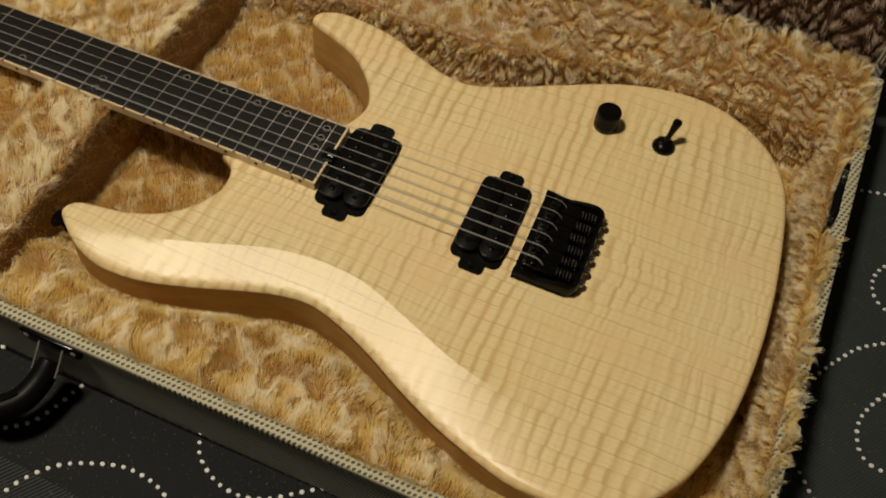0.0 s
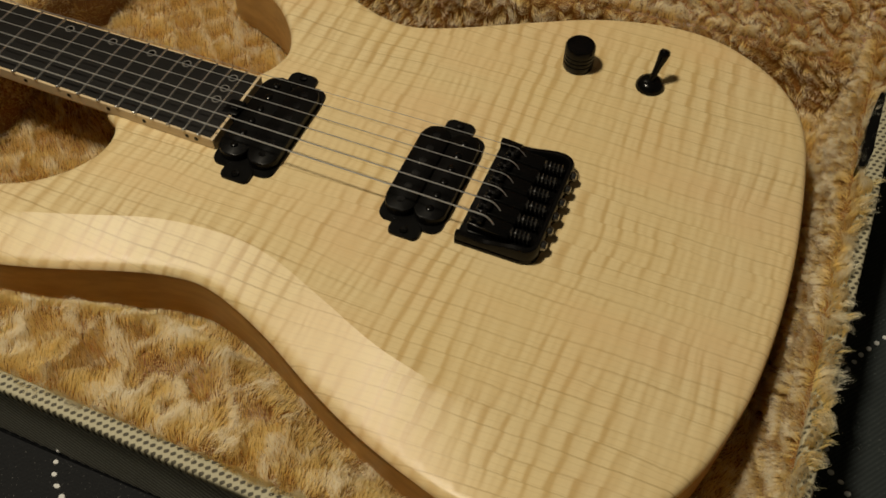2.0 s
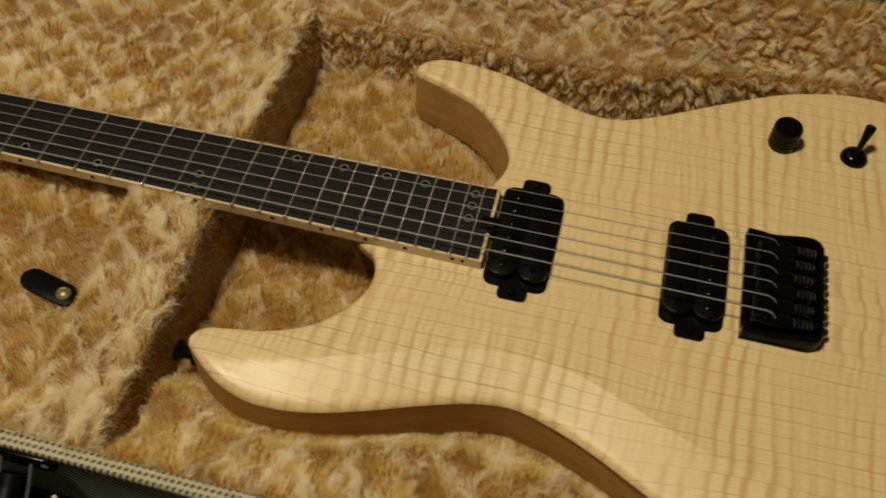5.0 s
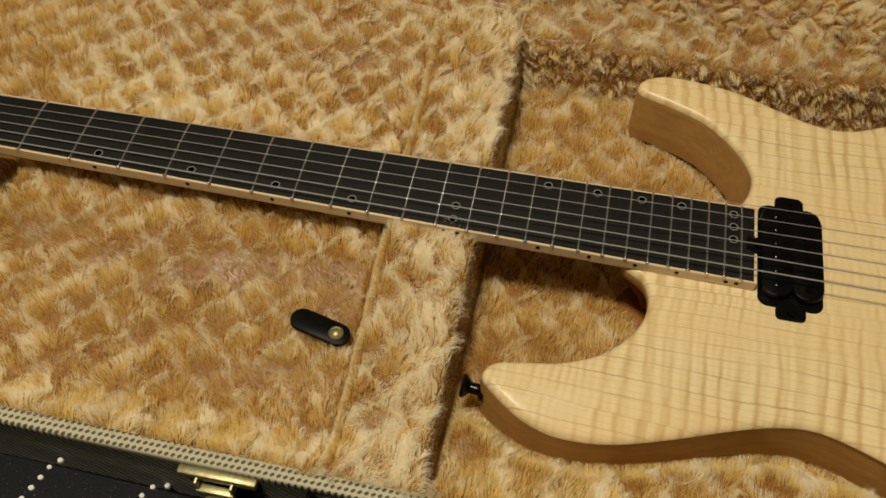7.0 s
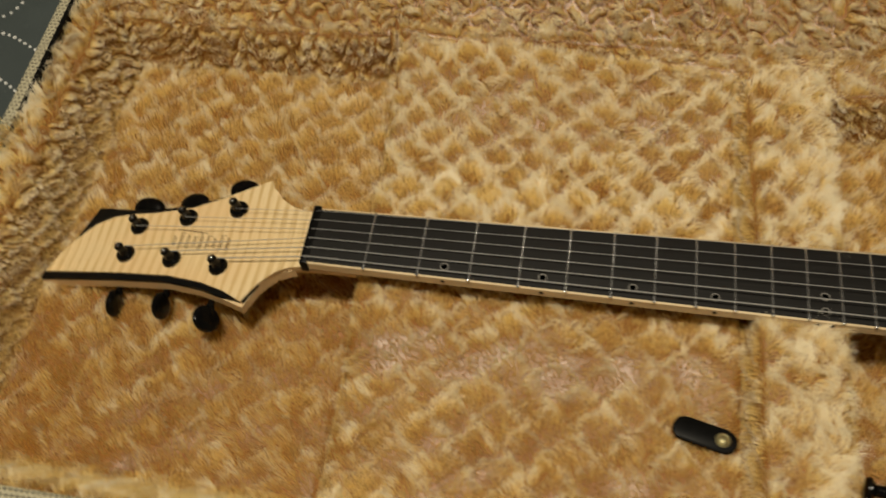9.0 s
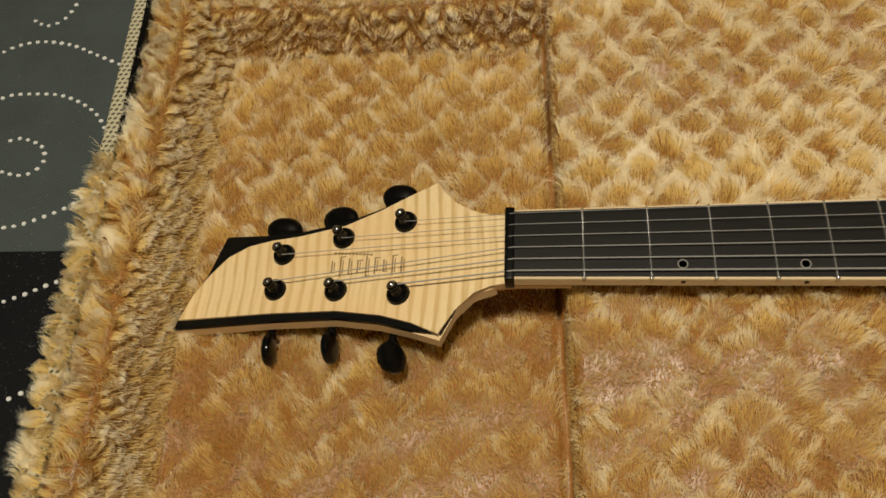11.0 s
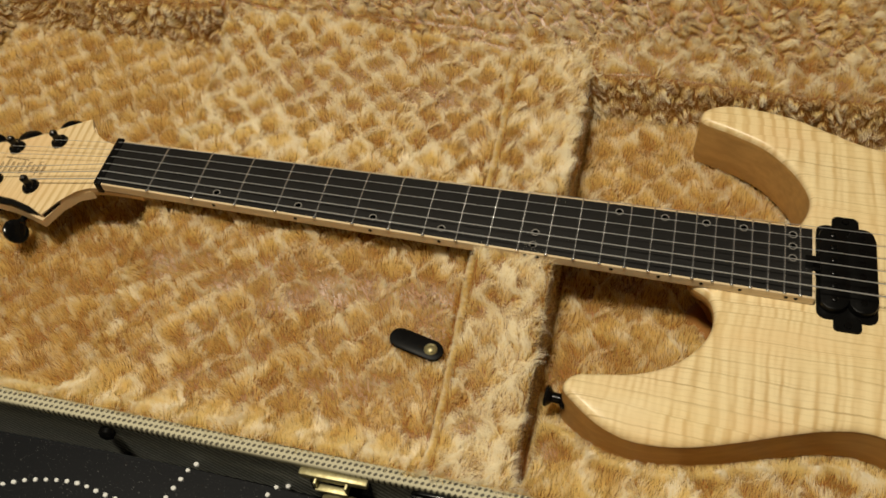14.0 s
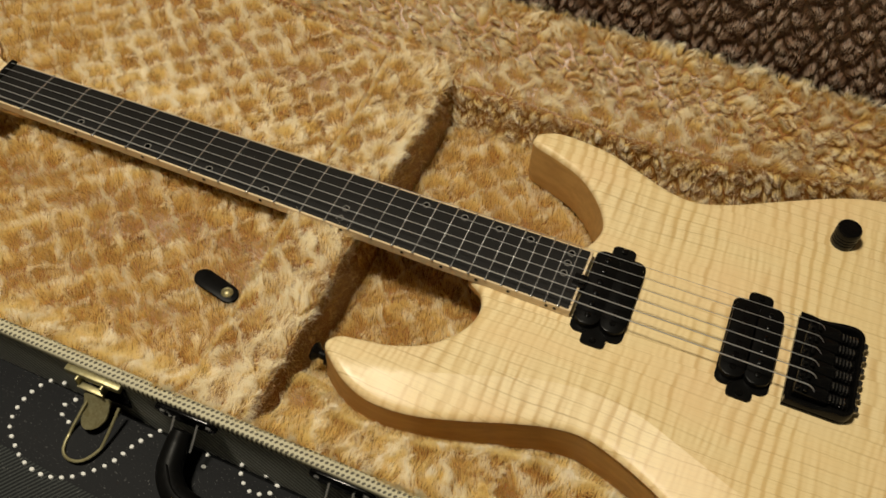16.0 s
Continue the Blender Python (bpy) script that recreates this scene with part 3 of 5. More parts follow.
def build_headstock():
    top = [(-0.004, -0.0215), (-0.013, -0.0215), (-0.022, -0.0245), (-0.032, -0.0335), (-0.0405, -0.0470), (-0.056, -0.0385), (-0.074, -0.0320), (-0.100, -0.0265), (-0.140, -0.0235), (-0.199, -0.0215),
           (-0.192, -0.006), (-0.184, 0.006), (-0.173, 0.0175), (-0.160, 0.0235), (-0.145, 0.0252), (-0.128, 0.0255), (-0.099, 0.0285), (-0.078, 0.0360), (-0.058, 0.0445), (-0.0445, 0.0500),
           (-0.0405, 0.0420), (-0.035, 0.0350), (-0.024, 0.0270), (-0.013, 0.0222), (-0.004, 0.0215)]
    black = [(-0.010, -0.0210), (-0.022, -0.0240), (-0.032, -0.0335), (-0.0400, -0.0490), (-0.056, -0.0425), (-0.074, -0.0362), (-0.100, -0.0305), (-0.140, -0.0280), (-0.2015, -0.0262), (-0.200, -0.021),
             (-0.184, 0.008), (-0.1765, 0.0330), (-0.150, 0.0300), (-0.128, 0.0290), (-0.099, 0.0312), (-0.078, 0.0378), (-0.058, 0.0455), (-0.0450, 0.0500), (-0.035, 0.0340), (-0.022, 0.0240), (-0.010, 0.0210)]
    core = list(black)
    # the dark layer stops at the two lower corners; plain maple runs on into the neck
    for i, q in {0: (-0.012, -0.0195), 1: (-0.023, -0.0225), 2: (-0.031, -0.0315), 3: (-0.0392, -0.0462), 17: (-0.0440, 0.0488), 18: (-0.035, 0.0328), 19: (-0.022, 0.0228), 20: (-0.012, 0.0195)}.items():
        black[i] = q
    cheek = [(-0.0043, -0.0213), (-0.013, -0.0213), (-0.022, -0.0243), (-0.032, -0.0333), (-0.0404, -0.0468), (-0.0412, -0.0462), (-0.0300, 0.0), (-0.0448, 0.0490), (-0.0440, 0.0496), (-0.0402, 0.0418), (-0.0347, 0.0348), (-0.024, 0.0268), (-0.013, 0.0220), (-0.0043, 0.0213)]
    head = part("headstock", prism(bmesh.new(), core, -0.0120, -0.0042, m=TILT), NECK_WOOD, guitar, "pointed maple headstock with a black edge layer")
    part("black_layer", prism(bmesh.new(), black, -0.0042, -0.0012, 0.0006, m=TILT), BLACK_LAYER, head, "black bevelled edge layer")
    part("face_veneer", prism(bmesh.new(), top, -0.0012, 0.0, 0.0003, 1, m=TILT), HEAD_MAPLE, head, "flamed maple face")
    part("cheek", prism(bmesh.new(), cheek, -0.0042, -0.00125, m=TILT), NECK_WOOD, head)
    # volute between headstock and neck
    bm = bmesh.new()
    rr = []
    for x, w, z0, z1 in ((-0.0440, 0.0440, 0.0946, 0.0800), (-0.0395, 0.0432, 0.0955, 0.0802), (-0.032, 0.0334, 0.0972, 0.0812), (-0.022, 0.0243, 0.0996, 0.0832), (-0.012, 0.0212, 0.1015, 0.0862), (0.004, 0.0211, 0.1024, 0.0885), (0.03, 0.0214, 0.1024, 0.0897)):
        rr.append([bm.verts.new((x, w * math.cos(a), z0 - 0.0015 - (z0 - 0.0015 - z1) * abs(math.sin(a)) ** 0.7)) for a in np.linspace(0, math.pi, 13)])
    for a, b in zip(rr, rr[1:]):
        for i in range(12):
            bm.faces.new((a[i], a[i + 1], b[i + 1], b[i]))
        bm.faces.new((a[12], a[0], b[0], b[12]))
    bm.faces.new(rr[0])
    bm.faces.new(rr[-1][::-1])
    part("volute", bm, NECK_WOOD, head)
    # maker's mark as plain bars
    bm = bmesh.new()
    for i in range(9):
        x = -0.1055 + i * 0.0052
        y = 0.0008 - 0.10 * (i * 0.0052) + 0.0010
        h = 0.0040 + 0.0013 * ((i * 5) % 3)
        box(bm, x, x + 0.0009, y - h, y + h, 0.00005, 0.0002, m=TILT)
        box(bm, x + 0.0016, x + 0.0022, y - h * 0.7, y + h * 0.7, 0.00005, 0.0002, m=TILT)
        if i % 2 == 0:
            box(bm, x, x + 0.0030, y - h, y - h + 0.0006, 0.00005, 0.0002, m=TILT)
        else:
            box(bm, x + 0.0005, x + 0.0034, y + h - 0.0006, y + h, 0.00005, 0.0002, m=TILT)
    for i in range(11):
        x = -0.1045 + i * 0.0022
        box(bm, x, x + 0.0016, 0.0100 - 0.0024 * i * 0.155, 0.0112 - 0.0024 * i * 0.155, 0.00005, 0.0002, m=TILT)
    part("maker_mark", bm, GLYPH, head, "brown printed mark on the headstock face", smooth=False)
    return head


head = build_headstock()
POSTS = [(-0.0640, -0.0205, -1), (-0.1010, -0.0140, -1), (-0.1385, -0.0090, -1), (-0.1360, 0.0140, 1), (-0.0995, 0.0200, 1), (-0.0625, 0.0255, 1)]
UPN = Vector((-0.21, 0, 1)).normalized()


def build_tuner(x, y, side, turn):
    z = 0.104 + 0.21 * (x + 0.005)
    o = Vector((x, y, z))
    bm = lathe(bmesh.new(), [(0.0, -0.001), (0.0034, -0.001), (0.0034, 0.0042), (0.0028, 0.0050), (0.0026, 0.0078), (0.0031, 0.0092), (0.0031, 0.0104), (0.0024, 0.0114), (0.0, 0.0116)], o, UPN, 20)
    tun = part("tuning_machine", bm, BLACK_METAL, guitar, "black locking tuning machine")
    part("washer", lathe(bmesh.new(), [(0.0036, 0.0), (0.0068, 0.0), (0.0068, 0.0008), (0.0060, 0.0024), (0.0036, 0.0026)], o, UPN, 24), BLACK_METAL, tun)
    part("post_cap", lathe(bmesh.new(), [(0.0, 0.0), (0.0021, 0.0), (0.0020, 0.0007), (0.0013, 0.0014), (0.0, 0.0017)], o + UPN * 0.0112, UPN, 16), SPRING, tun, "dark polished post tip")
    base = o - UPN * 0.0165
    d = Vector((0, side, 0))
    edge = np.interp(x, [-0.2, -0.14, -0.1, -0.074, -0.05], [0.027, 0.0285, 0.031, 0.0365, 0.046])
    reach = edge + (0.0012 if side < 0 else 0.0022)
    stem_x = x - (0.004 if side < 0 else 0.007)
    stem0 = Vector((stem_x, side * (abs(y) + 0.004), base.z))
    stem1 = Vector((stem_x, side * reach, base.z))
    part("gear_box", box(bmesh.new(), x - 0.009, x + 0.006, min(y, y + side * 0.008) - 0.005, max(y, y + side * 0.008) + 0.005, base.z - 0.005, base.z + 0.0046, 0.0015), BLACK_METAL, tun)
    bm = bmesh.new()
    lathe(bm, [(0.0022, 0), (0.0022, (stem1 - stem0).length)], stem0, d, 12)
    lathe(bm, [(0.0034, 0), (0.0036, 0.0018), (0.0028, 0.0026)], stem1, d, 16)
    part("stem", bm, BLACK_METAL, tun)
    # oval button, turned about its stem
    bm = bmesh.new()
    bmesh.ops.create_uvsphere(bm, u_segments=20, v_segments=12, radius=1.0)
    m = Matrix.Translation(stem1 + d * 0.0095) @ Matrix.Rotation(radians(turn), 4, "Y") @ Matrix.Diagonal((0.0098 if side < 0 else 0.0110, 0.0090, 0.0032 if side < 0 else 0.0040, 1))
    for v in bm.verts:
        v.co = Vector((math.copysign(abs(v.co.x) ** 0.95, v.co.x), math.copysign(abs(v.co.y) ** 0.95, v.co.y), math.copysign(abs(v.co.z) ** 0.6, v.co.z)))
        v.co = m @ v.co
    part("button", bm, BLACK_METAL, tun, "glossy black tuner button")


for (x, y, side), turn in zip(POSTS, (48, 80, 90, 8, -6, 4)):
    build_tuner(x, y, side, turn)


def build_pickup(x0, x1, screw_side, label):
    """Open black humbucker set into its routed ring, with ears at both ends."""
    xm = (x0 + x1) / 2
    bm = bmesh.new()
    prism(bm, rounded(x0, x1, -0.0375, 0.0375, 0.006), ZB - 0.004, ZB + 0.0012, 0.0004, 1)
    pk = part("pickup", bm, BLACK_PLASTIC, guitar, label)
    for s in (-1, 1):
        part("mounting_ear", prism(bmesh.new(), rounded(xm - 0.0085, xm + 0.0085, min(s * 0.034, s * 0.0455), max(s * 0.034, s * 0.0455), 0.003), ZB - 0.004, ZB + 0.0018, 0.0005, 1), BLACK_PLASTIC, pk)
        part("mounting_screw", lathe(bmesh.new(), [(0.0, 0.0), (0.0024, 0.0), (0.0022, 0.0012), (0.0, 0.0016)], (xm, s * 0.0415, ZB + 0.0016), seg=14), BLACK_METAL, pk)
    for k, cx in enumerate((x0 + 0.0098, x1 - 0.0098)):
        bm = prism(bmesh.new(), rounded(cx - 0.0090, cx + 0.0090, -0.0335, 0.0335, 0.0088, 8), ZB + 0.0010, ZB + 0.0062, 0.0010, 2)
        part("bobbin", bm, BLACK_PLASTIC, pk)
        for i in range(6):
            y = (i - 2.5) * 0.0102
            if k == screw_side:
                b2 = lathe(bmesh.new(), [(0.0, 0.0), (0.0022, 0.0), (0.0022, 0.0009), (0.0015, 0.0014), (0.0, 0.0014)], (cx, y, ZB + 0.0060), seg=14)
                part("pole_screw", b2, BLACK_METAL, pk)
            else:
                b2 = lathe(bmesh.new(), [(0.0, 0.0), (0.0023, 0.0), (0.0023, 0.0003), (0.0, 0.0004)], (cx, y, ZB + 0.0061), seg=14)
                part("pole_slug", b2, BLACK_METAL, pk)
    return pk


build_pickup(0.4975, 0.5350, 0, "black humbucker pickup next to the fretboard")
build_pickup(0.5995, 0.6360, 1, "black humbucker pickup next to the bridge")

BX = 0.6555


def string_y(i, x):
    a, b = (i - 2.5) * 0.0071, (i - 2.5) * 0.0104
    return a + (b - a) * x / BX


def string_z(x):
    return ZF + 0.0017 + (0.1178 - ZF - 0.0017) * x / BX


def rim_steps(poly, k=8):
    """The two long straight runs of an outline cut into short steps."""
    first = [(poly[0][0] + (poly[1][0] - poly[0][0]) * i / k, poly[0][1]) for i in range(k)]
    last = [(poly[-2][0] + (poly[-1][0] - poly[-2][0]) * i / k, poly[-1][1]) for i in range(1, k + 1)]
    return first + list(poly[1:-1]) + last


def build_bridge():
    def tub(x0, x1, w, r):
        """Outline square towards the neck and rounded behind."""
        out = [(x0, w)]
        for cy, a0, a1 in ((w - r, 90, 0), (-(w - r), 0, -90)):
            out += [(x1 - r + r * math.cos(radians(a)), cy + r * math.sin(radians(a))) for a in np.linspace(a0, a1, 7)]
        return out + [(x0, -w)]

    bm = prism(bmesh.new(), tub(0.6450, 0.6895, 0.0376, 0.0085), ZB, ZB + 0.0040, 0.0006, 1)
    br = part("bridge", bm, BLACK_METAL, guitar, "black hardtail bridge with six saddles")
    # raised rim round both sides and the back
    outer, inner = tub(0.6450, 0.6895, 0.0376, 0.0085), tub(0.6450, 0.6862, 0.0338, 0.0055)
    bm = bmesh.new()

    def rise(x):
        return ZB + 0.0085 + 0.0022 * float(smooth01(0.664, 0.680, x)) - 0.0016 * math.exp(-((x - 0.660) / 0.006) ** 2)

    rows = [[bm.verts.new((x, y, zz)) for x, y, zz in ((o[0], o[1], ZB + 0.002), (o[0], o[1], rise(o[0]) - 0.0012), (o[0] * 0.8 + q[0] * 0.2, o[1] * 0.8 + q[1] * 0.2, rise(o[0])),
                                                       (o[0] * 0.2 + q[0] * 0.8, o[1] * 0.2 + q[1] * 0.8, rise(o[0])), (q[0], q[1], rise(o[0]) - 0.0012), (q[0], q[1], ZB + 0.002))]
            for o, q in zip(rim_steps(outer), rim_steps(inner))]
    for a, b in zip(rows, rows[1:]):
        for i in range(6):
            bm.faces.new((a[i], a[(i + 1) % 6], b[(i + 1) % 6], b[i]))
    bm.faces.new(rows[0])
    bm.faces.new(rows[-1][::-1])
    part("raised_rim", bm, BLACK_METAL, br)
    for i in range(6):
        y = (i - 2.5) * 0.0104
        xs = BX + (0.0018, 0.0008, 0.0, 0.0016, 0.0006, 0.0)[5 - i]
        bm = bmesh.new()
        box(bm, xs - 0.0062, xs + 0.0165, y - 0.0051, y + 0.0051, ZB + 0.0040, ZB + 0.0118, 0.0012)
        box(bm, xs - 0.0010, xs + 0.0018, y - 0.0046, y + 0.0046, ZB + 0.0118, ZB + 0.0150, 0.0008)
        for v in bm.verts:
            if v.co.z > ZB + 0.008 and v.co.x > xs + 0.003:
                v.co.z -= 0.16 * (v.co.x - xs - 0.003)
        sad = part("saddle", bm, BLACK_METAL, br)
        for s in (-1, 1):
            b2 = lathe(bmesh.new(), [(0.0009, 0.0), (0.0013, 0.0), (0.0013, 0.0016), (0.0007, 0.0018), (0.0, 0.0014)], (xs - 0.0040, y + s * 0.0030, ZB + 0.0122), seg=10)
            part("height_screw", b2, BLACK_METAL, sad)
        # spring and length screw behind each saddle
        bm = bmesh.new()
        pts = [(xs + 0.0165 + t * 0.0110, y + 0.0030 * math.cos(t * 30), ZB + 0.0082 + 0.0030 * math.sin(t * 30)) for t in np.linspace(0, 1, 80)]
        tube(bm, pts, 0.00055, 5)
        part("spring", bm, SPRING, sad)
        b2 = lathe(bmesh.new(), [(0.0022, 0.0), (0.0022, 0.012)], (xs + 0.0160, y, ZB + 0.0082), (1, 0, 0), 10)
        part("length_screw", b2, BLACK_METAL, sad)
        b2 = lathe(bmesh.new(), [(0.0, 0.0), (0.0030, 0.0), (0.0031, 0.0012), (0.0024, 0.0030), (0.0, 0.0034)], (0.6890, y, ZB + 0.0062), (1, 0, 0), 16)
        part("screw_head", b2, SPRING, sad)


build_bridge()


def build_strings():
    gauge = (0.00046, 0.00038, 0.00030, 0.00023, 0.00020, 0.00018)
    for i in range(6):
        px, py, _ = POSTS[i]
        pz = 0.104 + 0.21 * (px + 0.005) + 0.0060
        pts = [(px, py + 0.003 * (1 if py < 0 else -1), pz), (-0.0045, string_y(i, 0), ZF + 0.0006), (-0.0005, string_y(i, 0), string_z(0))]
        pts += [(x, string_y(i, x), string_z(x)) for x in np.linspace(0.03, BX, 14)]
        pts += [(BX + 0.0025, string_y(i, BX), 0.1172), (BX + 0.0052, string_y(i, BX), 0.1150), (BX + 0.0075, string_y(i, BX), 0.1115)]
        part("string", tube(bmesh.new(), pts, gauge[i], 6), STRING, guitar, "steel guitar string")


build_strings()


def build_controls():
    bm = lathe(bmesh.new(), [(0.0, 0.0), (0.0090, 0.0), (0.0093, 0.0006), (0.0093, 0.0044), (0.0089, 0.0048), (0.0089, 0.0054), (0.0093, 0.0058), (0.0093, 0.0074), (0.0089, 0.0078), (0.0089, 0.0084), (0.0093, 0.0088),
                             (0.0093, 0.0104), (0.0089, 0.0108), (0.0089, 0.0114), (0.0093, 0.0118), (0.0092, 0.0156), (0.0084, 0.0168), (0.0, 0.0172)], (0.6645, 0.1205, ZB), seg=40)
    part("volume_knob", bm, BLACK_METAL, guitar, "black ribbed metal volume knob")
    sw = part("toggle_switch", lathe(bmesh.new(), [(0.0, 0.0), (0.0088, 0.0), (0.0088, 0.0010), (0.0076, 0.0036), (0.0050, 0.0054), (0.0, 0.0060)], (0.7105, 0.1200, ZB), seg=32), BLACK_METAL, guitar, "black three-way toggle switch")
    tip = Vector((0.0035, 0.0080, 0.0180))
    part("lever", lathe(bmesh.new(), [(0.0018, 0.0), (0.0022, tip.length * 0.45), (0.0032, tip.length * 0.80), (0.0035, tip.length * 0.92), (0.0027, tip.length), (0.0, tip.length * 1.03)], (0.7105, 0.1200, ZB + 0.0050), tip, 18), BLACK_METAL, sw)
    bm = lathe(bmesh.new(), [(0.0, -0.002), (0.0060, -0.002), (0.0060, 0.0004), (0.0034, 0.0020), (0.0034, 0.0065), (0.0056, 0.0085), (0.0070, 0.0100), (0.0066, 0.0116), (0.0, 0.0122)], (0.3500, -0.1135, 0.0800), (-1, 0.10, 0), 24)
    part("strap_button", bm, BLACK_METAL, guitar, "black strap button on the horn")


build_controls()

# ---- the case ----
case = thing("guitar_case", (0.30, 0.02, 0.036), "open rectangular tweed guitar case with gold plush lining", "guitar case")


def near_y(x):
    return NL[1] + (NR[1] - NL[1]) * (x - NL[0]) / (NR[0] - NL[0])


def inset(d):
    """The case's outline, drawn in by d."""
    return [(NL[0] + d, NL[1] + d), (NR[0] - d, NR[1] + d), (FR[0] - d, FR[1] - d), (FL[0] + d, FL[1] - d)]


def quad_ring(bm, o, i, z0, z1):
    vo0, vo1 = [bm.verts.new((*p, z0)) for p in o], [bm.verts.new((*p, z1)) for p in o]
    vi0, vi1 = [bm.verts.new((*p, z0)) for p in i], [bm.verts.new((*p, z1)) for p in i]
    for k in range(4):
        j = (k + 1) % 4
        bm.faces.new((vo0[k], vo0[j], vo1[j], vo1[k]))
        bm.faces.new((vi0[j], vi0[k], vi1[k], vi1[j]))
        bm.faces.new((vo1[k], vo1[j], vi1[j], vi1[k]))
        bm.faces.new((vi0[k], vi0[j], vo0[j], vo0[k]))


def build_shell():
    bm = bmesh.new()
    quad_ring(bm, inset(0.0008), inset(0.0070), 0.036, RIM - 0.007)
    bmesh.ops.bevel(bm, geom=[e for e in bm.edges if abs(e.verts[0].co.z - e.verts[1].co.z) > 0.01], offset=0.002, segments=2, affect="EDGES")
    shell = part("shell_wall", bm, TWILL, case, "dark ribbed tweed case wall")
    bm = bmesh.new()
    prism(bm, inset(0.0012), 0.0355, 0.0405)
    part("base_board", bm, TWILL, shell)
    bm = bmesh.new()
    quad_ring(bm, inset(-0.0006), inset(0.0082), RIM - 0.0070, RIM)
    bmesh.ops.bevel(bm, geom=list(bm.edges), offset=0.0018, segments=3, profile=0.6, affect="EDGES")
    part("rim_binding", bm, BINDING, case, "cream woven binding along the rim")
    return shell


build_shell()


def box_edge(y):
    """The compartment's end towards the headstock, a little askew."""
    return 0.0165 + 0.0393 * (0.20 - y)


def box_seam(y):
    """Where the compartment's lid meets the neck rest."""
    return 0.2675 + 0.026 * (0.15 - y)


def creases(x, y):
    """Narrow gaps round the compartment's lid: 1 in the middle of a gap, 0 away from it."""
    in_y = smooth01(near_y(x) + 0.02, near_y(x) + 0.04, y)
    back = 0.1965 - 0.097 * (x - 0.07)
    a = np.exp(-((x - box_edge(y) + 0.0012) / 0.0020) ** 2) * (y < 0.205)
    b = np.exp(-((x - box_seam(y)) / 0.0013) ** 2) * (y < back) * (0.45 + 0.55 * smooth01(0.0, 0.05, y))
    c = np.exp(-((y - back) / 0.0017) ** 2) * (x > box_edge(y)) * (x < 0.275) * (0.65 + 0.35 * np.sin(61 * x))
    return np.maximum(np.maximum(a, b), c) * in_y


def lining_height(x, y):
    """Height of the padded lining's backing over the whole case."""
    d = body_distance(x, y)                                    # positive under the body
    floor = 0.0505 + 0.0015 * np.sin(40 * x) * np.sin(37 * y)
    z = floor + 0 * x
    # padded box in the middle, then the neck rest
    box_top = 0.0755 + 0.021 * smooth01(0.085, 0.190, y) + 0.0012 * np.sin(55 * x + 2) * np.sin(48 * y)
    in_box = smooth01(-0.0005, 0.0040, x - box_edge(y)) * smooth01(0.3345, 0.3275, x)
    box_top = box_top + 0.0080 * smooth01(0.085, 0.040, np.abs(y))
    rest = 0.0985 + 0.004 * np.exp(-((np.abs(y) - 0.038) / 0.030) ** 2)
    rest = np.where(np.abs(y) < 0.025, 0.0790, rest)
    top = box_top + (rest - box_top) * smooth01(0.0, 0.0070, x - box_seam(y))
    z = z * (1 - in_box) + top * in_box
    # mound of lining in the hollow beside the neck
    z = z + 0.006 * smooth01(-0.032, -0.060, y) * smooth01(-0.118, -0.095, y) * smooth01(0.340, 0.356, x) * smooth01(0.47, 0.45, x)
    # banks along the far side and both ends
    y_in = np.where(x < 0.330, 0.188, 0.161 + 0.028 * smooth01(0.54, 0.69, x))
    far = 0.80 * smooth01(y_in - 0.001, y_in + 0.006, y) + 0.20 * smooth01(y_in + 0.002, y_in + 0.040, y)
    left = smooth01(-0.200, -0.213, x)
    right = smooth01(0.822, 0.833, x)
    bank = 0.104 + 0.002 * np.sin(33 * x + 1.3) + 0.008 * np.maximum(left, right)
    z = z + (bank - z) * np.maximum(np.maximum(far, left), right)
    # near side: rises from the body to the rim
    nb = (0.42 + 0.58 * smooth01(0.0, 0.022, -d)) * smooth01(-0.008, -0.001, -d) * smooth01(-0.100, -0.145, y) * smooth01(0.330, 0.340, x)
    z = np.where(x > 0.328, z + np.maximum(0, 0.085 - z) * nb, z)
    # over the far edge it rolls on to the hinge of the lid
    roll = np.clip((y - 0.0070 * (x + 0.24) / 1.09 - 0.196) / 0.034, 0, 1)
    z = z + np.maximum(0, 0.1222 - z) * roll
    rim = smooth01(near_y(x) + 0.045, near_y(x) + 0.012, y)
    z = z + np.maximum(0, 0.108 - z) * rim * np.where(x < 0.02, 0.85, 0.8)
    z = z - creases(x, y) * np.minimum(0.016, z - 0.042)
    # the pile grows in soft mounds
    return z + 0.0012 * ridges(x, y) * (1 - smooth01(0, 0.01, d))


def ridges(x, y):
    """Slow swell of the padding under the pile."""
    return 0.5 * np.sin(150 * x + 60 * y + 2.0 * np.sin(31 * y)) + 0.5 * np.sin(170 * y - 70 * x + 2.0 * np.sin(27 * x))


